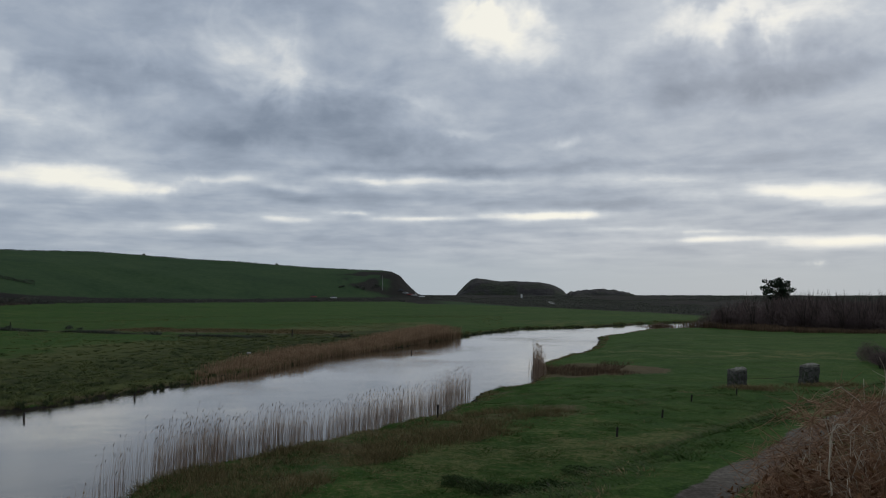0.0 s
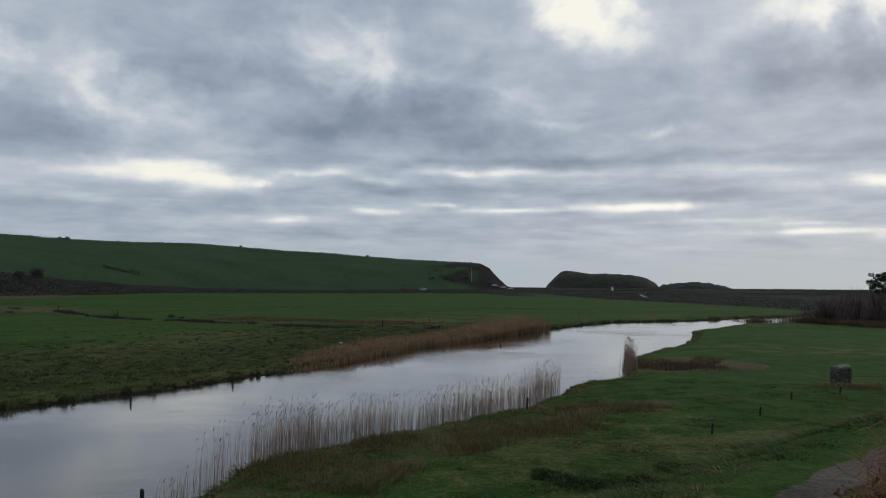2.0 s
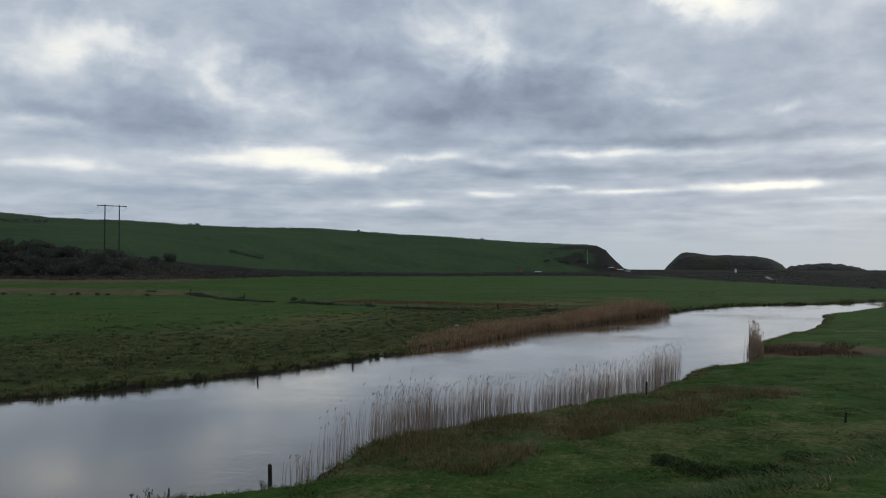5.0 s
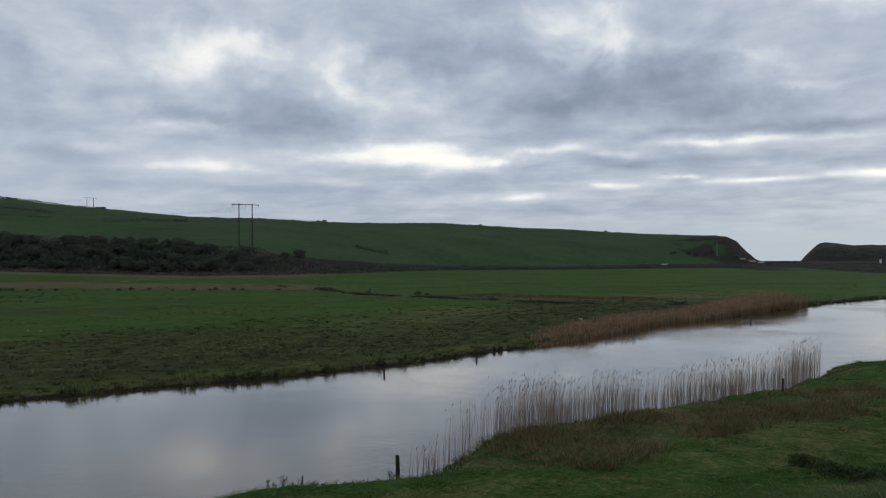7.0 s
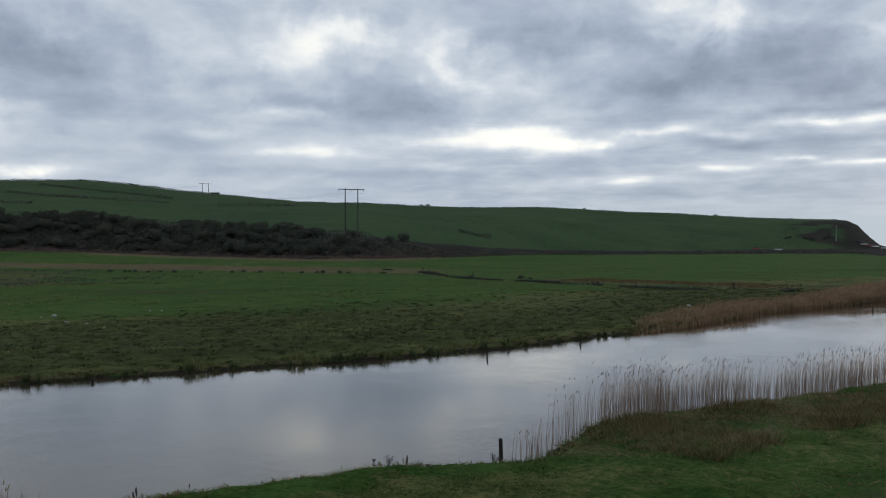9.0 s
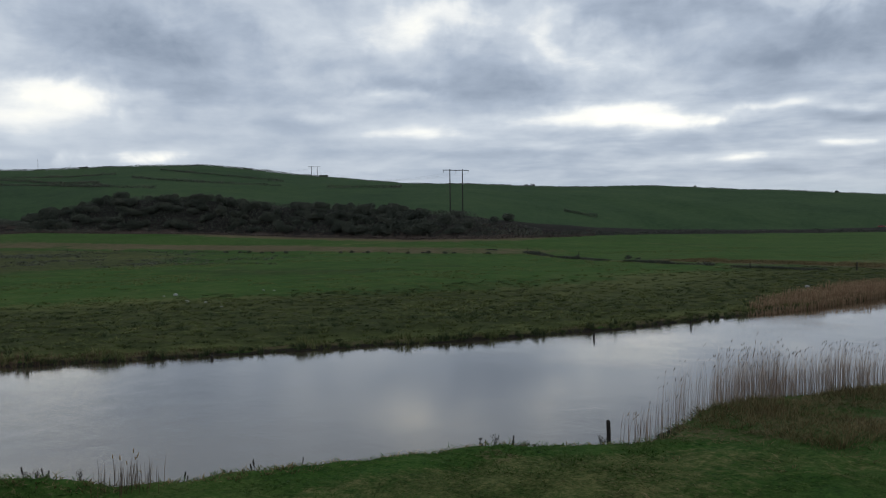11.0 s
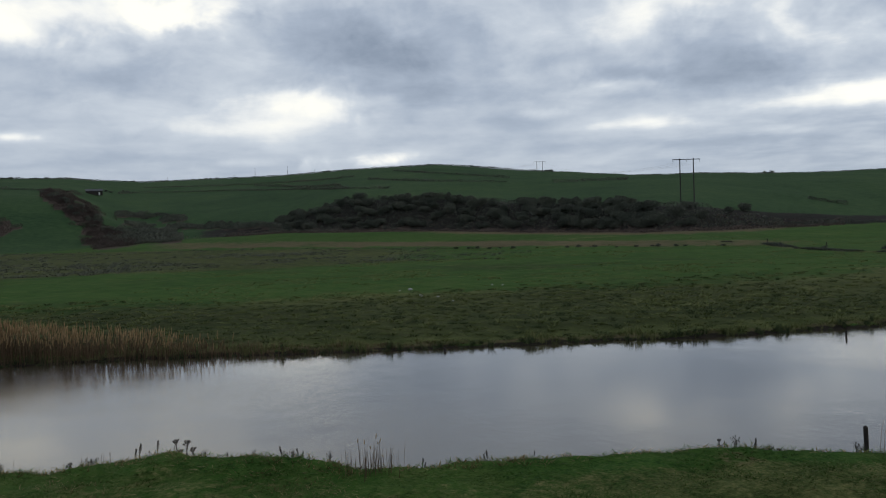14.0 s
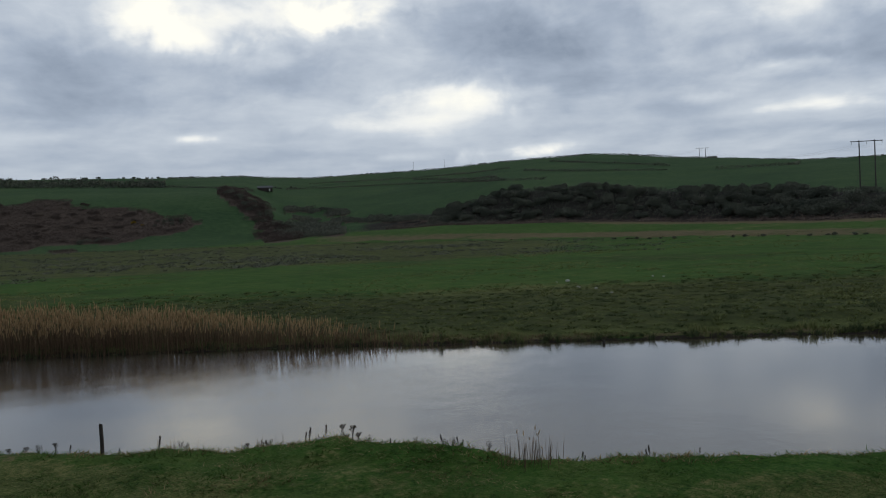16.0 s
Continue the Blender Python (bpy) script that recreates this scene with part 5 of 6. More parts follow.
def hedgerow(rows, height, seed, label="low dark hedgerow between the fields", density=7.0, leaf=0.55, sink=0.5):
    """A clipped line of leaves over the land; rows of bearing and distance."""
    g = np.random.default_rng(seed)
    pts = np.array([tuple(at(a, r).xy) for a, r in rows])
    length = np.hypot(*np.diff(pts, axis=0).T).sum()
    count = int(length * density)
    x, y, t = along(pts, count, g, (-0.8, 0.8))
    tall = height * (0.75 + 0.6 * np.abs(vnoise(x, y, 7, seed))) * (0.85 + 0.4 * (vnoise(x, y, 31, seed + 1) > 0))
    z = land(x, y) - sink + g.uniform(0, 1, count) * (tall + sink)
    c = np.column_stack([x, y, z])
    u, w = g.normal(0, 1, (count, 3)), g.normal(0, 1, (count, 3))
    u /= np.linalg.norm(u, axis=1)[:, None]
    w = np.cross(u, w)
    w /= np.linalg.norm(w, axis=1)[:, None]
    s = leaf * g.uniform(0.6, 1.4, count)[:, None]
    v = np.stack([c - u * s, c + w * s * 0.6, c + u * s, c - w * s * 0.6], 1).reshape(-1, 3)
    return tagged(link_mesh("hedgerow", v, np.arange(count * 4).reshape(-1, 4), GORSE), label, "hedge", kind="stuff")


def crest(az, back=4.0):
    return az, float(np.interp(az, SLOPE_ROWS[:, 0], SLOPE_ROWS[:, 5])) - back


hedgerow([(a, ground_at(a, 60, 400)) for a in np.arange(4.0, 44.5, 0.5)], 0.5, 401, "ragged low hedge along the hilltop", 34.0, 0.34, 1.6)
hedgerow([(a, ground_at(a, 60, 600)) for a in np.arange(44.0, 80.6, 0.5)], 1.4, 409, "ragged low hedge along the hilltop", 34.0, 0.45, 2.4)
for k, (drop, tall) in enumerate(((0.26, 4.0), (0.17, 4.0), (0.08, 4.5), (0.0, 5.0))):
    hedgerow([(a, ground_at(a, np.interp(a, [80, 89.5, 97], [3.60, 3.81, 3.83]) - drop - 0.19, 600)) for a in np.arange(80.2, 97, 0.4)], tall * 0.85, 402 + k, "tall dark hedge and trees along the hilltop", 16.0, 0.8, 3.5)
hedgerow([(a, ground_at(a, float(np.interp(a, [25.4, 28.0], [0.42, 0.97])), 250)) for a in np.arange(25.8, 28.1, 0.25)], 2.0, 407, "ragged low growth along a gully", 40.0, 0.28)
for n, rows in enumerate((((82.8, 3.36), (81.7, 3.24), (77.1, 3.04), (76.4, 2.84)), ((72.5, 2.76), (67.2, 2.8), (61.6, 2.8), (54.0, 2.68)), ((54.7, 3.88), (50.5, 3.5), (46.3, 3.06)), ((44.1, 2.7), (41.5, 2.72), (38.7, 2.72)),
                          ((56.5, 3.35), (52.0, 3.06), (46.3, 2.82)), ((71.0, 3.1), (66.0, 3.15), (60.0, 3.35), (57.0, 3.6)), ((64.0, 3.1), (61.0, 2.95), (58.0, 3.0)))):
    hedgerow([(a, ground_at(a, e, 300)) for k in range(len(rows) - 1) for a, e in [tuple(np.array(rows[k]) * (1 - s) + np.array(rows[k + 1]) * s) for s in (0, 0.125, 0.25, 0.375, 0.5, 0.625, 0.75, 0.875)]], 1.5, 410 + n, density=12.0, leaf=0.42)
hedgerow([(a, float(np.interp(a, SLOPE_ROWS[:, 0], SLOPE_ROWS[:, 1])) + 6) for a in np.arange(2.6, 30, 0.8)], 1.7, 430, "dark hedge along the foot of the hill", 22.0, 0.26)
hedgerow([(a, float(np.interp(a, SLOPE_ROWS[:, 0], SLOPE_ROWS[:, 1])) + 2) for a in np.arange(58.0, 72, 1.0)], 1.5, 431, "dark hedge along the foot of the hill", 7.0, 0.34)


def bare_bush(height, wide, seed):
    """A leafless willow or thorn: a fan of forking stems."""
    g = np.random.default_rng(seed)
    ob = holder("bare_thicket_bush", (0, 0, -60), "leafless dark purplish-brown thicket bush", "bush", "thicket at the river's end")
    limbs_of("woody_frame", ob, BARK, height, seed, 8, 0.6 * wide / height, 0.07)
    count = 1500
    a, d = g.uniform(0, 6.28, count), wide * np.sqrt(g.uniform(0, 1, count))
    z0 = height * g.uniform(0.0, 0.75, count)
    base = np.column_stack([d * np.cos(a) * 0.8, d * np.sin(a) * 0.8, z0])
    dome = np.sqrt(np.maximum(0.05, 1 - (d / wide) ** 2)) * (0.8 + 0.25 * np.sin(3 * a + seed))
    base[:, 2] *= dome
    tip = base + np.column_stack([np.cos(a) * 0.3 + g.normal(0, 0.5, count), np.sin(a) * 0.3 + g.normal(0, 0.5, count), height * g.uniform(0.02, 0.24, count) * dome])
    twigs = strips(base, tip, 0.06, THICKET_TWIGS, "branchwork", "", "", seed=seed, kind="stuff", parent=ob)
    return ob


THICKET = [bare_bush(5.6, 3.8, 501 + k) for k in range(4)]
places = []
line = [(57, 162), (62, 150), (70, 144), (83, 134), (76, 116), (66, 98), (58, 84), (52, 72)]
gx, gy, gt = along(line, 150, np.random.default_rng(9), (-2.0, 1.0))
fx, fy, ft = along([(70, 184), (78, 174), (90, 158), (104, 140), (98, 112), (84, 92), (72, 76)], 90, np.random.default_rng(10), (-6.0, 6.0))
scatter(THICKET, [p for p, t in zip(zip(gx, gy), gt) if 0.07 < t < 0.62], pick, 0.7, 1.12)
for x, y, t in list(zip(gx, gy, gt)):
    if t >= 0.62:
        c = copy_thing(THICKET[pick.randrange(4)], Matrix.Translation((x, y, float(land(np.array([x]), np.array([y]))[0]) - 0.1)))
        c.scale = (0.6, 0.6, 0.42)
for x, y, t in zip(fx, fy, ft):
    c = copy_thing(THICKET[pick.randrange(4)], Matrix.Translation((x, y, float(land(np.array([x]), np.array([y]))[0]) - 0.1)) @ Matrix.Rotation(pick.uniform(0, 6), 4, "Z"))
    c.scale = (1.0, 1.0, np.interp(t, [0, 0.6, 1], [1.05, 1.1, 0.6]))


def pine(place):
    ob = holder("pine_tree", place, "dark windswept pine rising from a bare thicket", "tree")
    bm = bmesh.new()
    tube(bm, [(0, 0, -0.2), (0.2, 0, 2.0), (0.5, 0.1, 4.2), (0.3, 0, 6.2)], [0.22, 0.18, 0.12, 0.04], 8)
    part("trunk", bm, BARK, ob)
    g = random.Random(77)
    bm = bmesh.new()
    lobes = []
    for k in range(34):
        a, z = g.uniform(0, 6.28), g.uniform(4.2, 6.7)
        reach = g.uniform(1.2, 3.4) * (1.15 - 0.10 * (z - 2.6))
        tip = (0.4 + reach * math.cos(a), reach * math.sin(a), z + g.uniform(0.5, 1.3))
        tube(bm, [(0.35, 0, z * 0.8), ((0.4 + tip[0]) / 2, tip[1] / 2, z + 0.1), tip], [0.07, 0.045, 0.015], 5)
        s = g.uniform(0.35, 0.75)
        lobes.append((*tip, s, s, s * 0.6))
        lobes.append(((0.4 + tip[0]) / 1.6, tip[1] / 1.6, z + 0.5, s, s, s * 0.6))
    part("limbs", bm, BARK, ob)
    leaf_cloud("crown", lobes, 5200, 0.17, PINE, ob, 78)
    return ob


tree = pine(at(-21.4, 188, -0.1))
tree.scale = (1.15, 1.15, 1.22)
for az, r in ((-19.6, 180), (-20.4, 177), (-21.1, 178), (-21.8, 177), (-22.5, 178), (-19.0, 183), (-20.0, 186), (-18.5, 184)):
    c = copy_thing(THICKET[pick.randrange(4)], Matrix.Translation(at(az, r, -0.1)) @ Matrix.Rotation(pick.uniform(0, 6), 4, "Z"))
    c.scale = (0.75, 0.75, np.interp(-az, [18.5, 21], [0.4, 0.8]))


front = random.Random(41)
for k in range(95):
    az = -17.3 - 11.5 * front.random() ** 0.9
    r = front.uniform(166, 182)
    c = copy_thing(THICKET[front.randrange(4)], Matrix.Translation(at(az, r, -0.1)) @ Matrix.Rotation(front.uniform(0, 6), 4, "Z"))
    c.scale = (0.95, 0.95, float(np.interp(-az, [17.3, 18.6, 20.5, 28], [0.5, 1.0, 1.32, 1.35])) * front.uniform(0.88, 1.06))
BROWN = [shrub("bramble_thicket", THICKET_TWIGS, 1.5, 1.9, "leafless brown bramble thicket beside the path", 390 + k, "bramble", "brambles beside the path", 0.05, 3000) for k in range(2)]
scatter(BROWN, [(37.5 + 0.35 * k / 2 + front.uniform(-1.5, 3.5), 67.0 + k * 0.55 + front.uniform(-2.0, 2.0)) for k in range(26)], front, 0.6, 1.25)


# ---------------------------------------------------------------- poles, posts, walls, cars, a farm
def portal_pole(place, height, turn, label):
    """Two tarred poles under one crossarm, as carries a high-voltage line."""
    ob = holder("power_pole", place, label, "power pole", "line of twin poles", turn)
    for side in (-2.5, 2.5):
        bm = bmesh.new()
        tube(bm, [(side, 0, -0.6), (side, 0, height * 0.5), (side, 0, height)], [0.25, 0.22, 0.17], 9)
        part("pole", bm, CREOSOTE, ob)
    bm = bmesh.new()
    box(bm, (10.4, 0.22, 0.26), (0, 0.24, height - 0.35), 0.03)
    part("crossarm", bm, CREOSOTE, ob)
    for x in (-4.9, 0.0, 4.9):
        bm = bmesh.new()
        for k in range(4):
            tube(bm, [(x, 0.24, height - 0.55 - 0.2 * k), (x, 0.24, height - 0.67 - 0.2 * k)], [0.12, 0.07], 8)
        tube(bm, [(x, 0.24, height - 0.45), (x, 0.24, height - 1.35)], [0.03, 0.03], 5)
        part("insulator", bm, STEEL, ob)
    return ob


arm = math.atan2(0.797, 0.603)
P1, P2, P3 = at(35.3, 322), at(44.85, 745), at(52.1, 1185)
for p, top, text in ((P1, EYE + 322 * math.tan(radians(3.93)), "tall twin-pole power pylon standing behind the gorse"), (P2, EYE + 745 * math.tan(radians(4.19)), "twin-pole power pylon on the green hillside"),
                     (P3, EYE + 1185 * math.tan(radians(4.26)), "twin-pole power pylon just over the hilltop")):
    portal_pole(p, top - p.z, arm, text)


def conductor(a, b, sag):
    bm = bmesh.new()
    pts = [a.lerp(b, t / 16) - Vector((0, 0, sag * 4 * (t / 16) * (1 - t / 16))) for t in range(17)]
    tube(bm, pts, [0.02] * 17, 4)
    tagged(part("power_line", bm, STEEL), "thin sagging wire between the twin poles", "wire", "power lines")


arm_way = Vector((math.cos(arm), math.sin(arm), 0))
for off in (-4.9, 0.0, 4.9):
    tops = [Vector((p.x, p.y, EYE + r * math.tan(radians(e)) - 1.7)) + arm_way * off for p, r, e in ((P1, 322, 3.93), (P2, 745, 4.19), (P3, 1185, 4.26))]
    conductor(tops[0], tops[1], 6.0)
    conductor(tops[1], tops[2], 6.0)

for az, el in ((61.83, 4.42), (63.94, 4.29), (60.03, 4.11), (65.3, 3.85), (69.5, 3.75)):
    r = crest(az, 20)[1]
    p = at(az, r)
    top = EYE + r * math.tan(radians(el)) - p.z
    ob = holder("utility_pole", p, "single wooden pole on the skyline", "utility pole", "poles on the skyline", pick.uniform(0, 3))
    bm = bmesh.new()
    tube(bm, [(0, 0, -0.5), (0, 0, top)], [0.22, 0.15], 7)
    part("pole", bm, CREOSOTE, ob)
    bm = bmesh.new()
    box(bm, (2.4, 0.14, 0.16), (0, 0.18, top - 0.5), 0.02)
    part("crossarm", bm, CREOSOTE, ob)


def stake(x, y, height, label, radius=0.055, lean=0.0, z=None, seed=1):
    g = random.Random(seed)
    base = float(land(np.array([x]), np.array([y]))[0]) if z is None else z
    bm = bmesh.new()
    tube(bm, [(0, 0, -0.4), (lean * 0.5, 0.01, height * 0.5), (lean, 0, height * 0.97), (lean + 0.012, 0.01, height)], [radius * 1.08, radius, radius * 0.96, radius * 0.6], 8)
    for v in bm.verts:
        v.co.x += 0.008 * noise.noise(v.co * 6 + Vector((seed, 0, 0)))
        if v.co.z > height * 0.9:
            v.co.z += g.uniform(-0.025, 0.02)
    ob = part("fence_post", bm, TIMBER)
    ob.matrix_world = Matrix.Translation((x, y, base))
    return tagged(ob, label, "fence post", "old fence posts")


stake(-11.2, 23.75, 1.05, "dark weathered wooden post at the water's edge", 0.062, -0.02, seed=2)
stake(-27.68, 2.56, 1.0, "dark weathered wooden post on the grassy bank", 0.06, -0.02, seed=3)
stake(-0.3, 46.2, 0.75, "short dark post among the reeds", 0.06, 0.03, seed=4)
for n, (x, y, h) in enumerate(((-22.6, 126.8, 1.15), (-105.8, 179.6, 1.2), (-234.7, 134.1, 1.3), (-96.0, 168.0, 0.9), (-37.6, 129.0, 0.7), (-37.2, 29.4, 0.95), (-88.0, 172.0, 0.8))):
    stake(x, y, h, "old fence post in the rough pasture", 0.09, 0.04, seed=10 + n)
for n, (x, y) in enumerate(((-23.4, 47.6), (-20.6, 56.8), (-3.7, 98.6), (9.5, 150.0), (22.0, 168.5), (36, 176.5))):
    stake(x, y, 0.4, "dark rotted stake in the water below the bank", 0.055, 0.05, z=-0.02, seed=30 + n)
for n, (az, el) in enumerate(((-16.24, -6.95), (-14.39, -8.1), (-11.48, -9.4), (-19.0, -6.5))):
    r = ground_at(az, el, 12)
    p = at(az, r)
    stake(p.x, p.y, 0.42, "broken grey fence post in rough grass", 0.05, 0.05, seed=50 + n)


def pillar(x, y, width, height, turn, seed, label):
    """A rough squared gate pillar of rendered stone with a worn cap."""
    ob = holder("stone_pillar", at(math.degrees(math.atan2(-x, y)), math.hypot(x, y), -0.05), label, "pillar", "old gate pillars", turn)
    for name, size, z in (("shaft", (width, width * 0.9, height * 0.93), height * 0.46), ("cap", (width * 0.93, width * 0.84, height * 0.16), height * 0.93)):
        bm = bmesh.new()
        box(bm, size, (0, 0, z), 0.09 if name == "shaft" else 0.05)
        bmesh.ops.subdivide_edges(bm, edges=[e for e in bm.edges if e.calc_length() > 0.3], cuts=3, use_grid_fill=True)
        for v in bm.verts:
            n = noise.noise_vector(v.co * 2.3 + Vector((seed, 0, 0))) * 0.09 + noise.noise_vector(v.co * 7 + Vector((0, seed, 0))) * 0.03
            v.co += Vector((n.x * 1.5 + 0.09 * v.co.z, n.y * 1.5, n.z * 1.2))
            if name == "cap":
                v.co.z += 0.12 * v.co.x / width
        part(name, bm, PILLAR if name == "shaft" else CAPSTONE, ob, "" if name == "shaft" else "paler top of a stone pillar")
    return ob


pillar(20.5, 59.4, 1.05, 1.34, 0.35, 3, "squat grey lichened stone gate pillar on the meadow")
pillar(26.2, 61.0, 1.12, 1.46, 0.1, 8, "squat grey lichened stone gate pillar beside brambles")
bm = bmesh.new()
zz = float(land(np.array([23.3]), np.array([60.2]))[0])
tube(bm, [(20.9, 59.5, zz + 0.62), (23.3, 60.2, zz + 0.52), (25.8, 60.9, zz + 0.64)], [0.013, 0.014, 0.013], 6)
tagged(part("fence_rail", bm, TIMBER), "sagging timber rail between two stone pillars", "fence")


def car(place, turn, paint, label):
    ob = holder("car", place, label, "car", "cars below the cliff", turn)
    bm = bmesh.new()
    box(bm, (4.2, 1.75, 0.62), (0, 0, 0.62), 0.12)
    part("body", bm, paint, ob)
    bm = bmesh.new()
    made = box(bm, (2.3, 1.6, 0.58), (-0.15, 0, 1.2), 0.0)
    for v in made:
        if v.co.z > 1.2:
            v.co.x, v.co.y = -0.15 + (v.co.x + 0.15) * 0.68, v.co.y * 0.84
    cabin = part("cabin", bm, PANE, ob, "dark car windows")
    bm = bmesh.new()
    box(bm, (1.5, 1.34, 0.05), (-0.15, 0, 1.51), 0.02)
    part("roof", bm, paint, cabin)
    for x in (-1.3, 1.3):
        for y in (-0.8, 0.8):
            bm = bmesh.new()
            tube(bm, [(x, y - 0.1, 0.32), (x, y + 0.1, 0.32)], [0.32, 0.32], 12)
            wheel = part("wheel", bm, RUBBER, ob)
            bm = bmesh.new()
            tube(bm, [(x, y - 0.11, 0.32), (x, y + 0.11, 0.32)], [0.19, 0.19], 10)
            part("rim", bm, STEEL, wheel)
    return ob


for az, r, turn, paint, text in ((2.85, 640, 0.2, PAINT_DARK, "dark parked car below the cliff"), (2.55, 636, 0.1, PAINT_WHITE, "white parked car below the cliff"), (1.95, 630, -0.2, PAINT_WHITE, "white parked car at the cliff's foot"),
                                 (1.45, 628, 0.0, PAINT_WHITE, "white parked car on the shingle bank"), (2.25, 634, 0.1, PAINT_RED, "red parked car below the cliff"), (7.4, 560, 0.1, PAINT_WHITE, "white parked car along the hedge"), (8.72, 556, 0.1, PAINT_RED, "red parked car along the hedge")):
    car(at(az, r, 0.35 if az > 7 else 0.05), turn, paint, text)

ob = holder("marker_board", at(-5.32, 560, -0.05), "white upright board on a post in the dunes", "sign")
bm = bmesh.new()
box(bm, (1.1, 0.12, 2.4), (0, 0, 2.0), 0.03)
part("board", bm, PAINT_WHITE, ob)
bm = bmesh.new()
box(bm, (0.16, 0.16, 1.2), (0, 0, 0.4), 0.01)
part("post", bm, TIMBER, ob)

p = at(4.1, ground_at(4.1, 0.25, 560))
ob = holder("flag_pole", p, "tall pale bare pole on the cliff slope", "pole")
bm = bmesh.new()
tube(bm, [(0, 0, -0.5), (0, 0, 5.0), (0.05, 0, 10.5)], [0.2, 0.16, 0.10], 8)
part("pole", bm, PALESTONE, ob)
bm = bmesh.new()
box(bm, (0.7, 0.7, 0.5), (0, 0, 0.1), 0.05)
part("base", bm, PALESTONE, ob)


def draped(name, rows, width, material, label, category):
    """A thin track laid over the land; rows of bearing and distance."""
    pts = [at(a, r) for a, r in rows]
    verts, faces = [], []
    for k, p in enumerate(pts):
        way = (pts[min(k + 1, len(pts) - 1)] - pts[max(k - 1, 0)])
        side = Vector((way.y, -way.x, 0)).normalized() * width / 2
        for q in (p - side, p, p + side):
            verts.append((q.x, q.y, float(land(np.array([q.x]), np.array([q.y]))[0]) + 0.12))
    for k in range(len(pts) - 1):
        for j in range(2):
            faces.append((3 * k + j, 3 * k + j + 1, 3 * k + j + 4, 3 * k + j + 3))
    return tagged(link_mesh(name, verts, faces, material), label, category, kind="structure")


draped("track", [(-6.9 - 0.05 * k, 500 - 3.0 * k - 0.35 * k * k) for k in range(12)], 2.2, PALESTONE, "pale sandy track curving over the dunes", "track")


def barn(place, turn):
    ob = holder("farm_barn", place, "long low dark farm barn with a pale gable", "barn", "", turn)
    bm = bmesh.new()
    box(bm, (12, 6, 3.2), (0, 0, 1.5), 0.05)
    part("wall", bm, TIMBER, ob)
    bm = bmesh.new()
    v = [bm.verts.new(q) for q in ((-6.3, -3.4, 3.05), (6.3, -3.4, 3.05), (6.3, 3.4, 3.05), (-6.3, 3.4, 3.05), (-6.3, 0, 4.8), (6.3, 0, 4.8))]
    for f in ((0, 1, 5, 4), (2, 3, 4, 5), (0, 4, 3), (1, 2, 5), (3, 2, 1, 0)):
        bm.faces.new([v[i] for i in f])
    part("roof", bm, SLATE, ob)
    bm = bmesh.new()
    box(bm, (0.9, 0.2, 2.0), (3.6, -3.1, 1.05), 0.04)
    part("door", bm, PAINT_WHITE, ob, "pale painted barn door")
    return ob


barn(at(73.9, ground_at(73.7, 2.66, 640), -0.2), radians(74))
for n, (az, r, s) in enumerate(((53.88, 89.4, 0.20), (53.2, 79.2, 0.2), (54.6, 88.0, 0.1), (48.3, 91.0, 0.12), (47.6, 90.0, 0.1), (52.0, 76.0, 0.1), (12.9, 92.0, 0.18), (51.0, 73.0, 0.08))):
    bm = bmesh.new()
    bmesh.ops.create_icosphere(bm, subdivisions=2, radius=s)
    for v in bm.verts:
        v.co = Vector((v.co.x * 1.5, v.co.y, v.co.z * 0.75)) + noise.noise_vector(v.co * 5 + Vector((n, 0, 0))) * s * 0.4
    ob = part("field_stone", bm, PALESTONE)
    ob.matrix_world = Matrix.Translation(at(az, r, s * 0.4)) @ Matrix.Rotation(n, 4, "Z")
    tagged(ob, "pale stone lying in the rough pasture", "stone", "stones in the pasture")


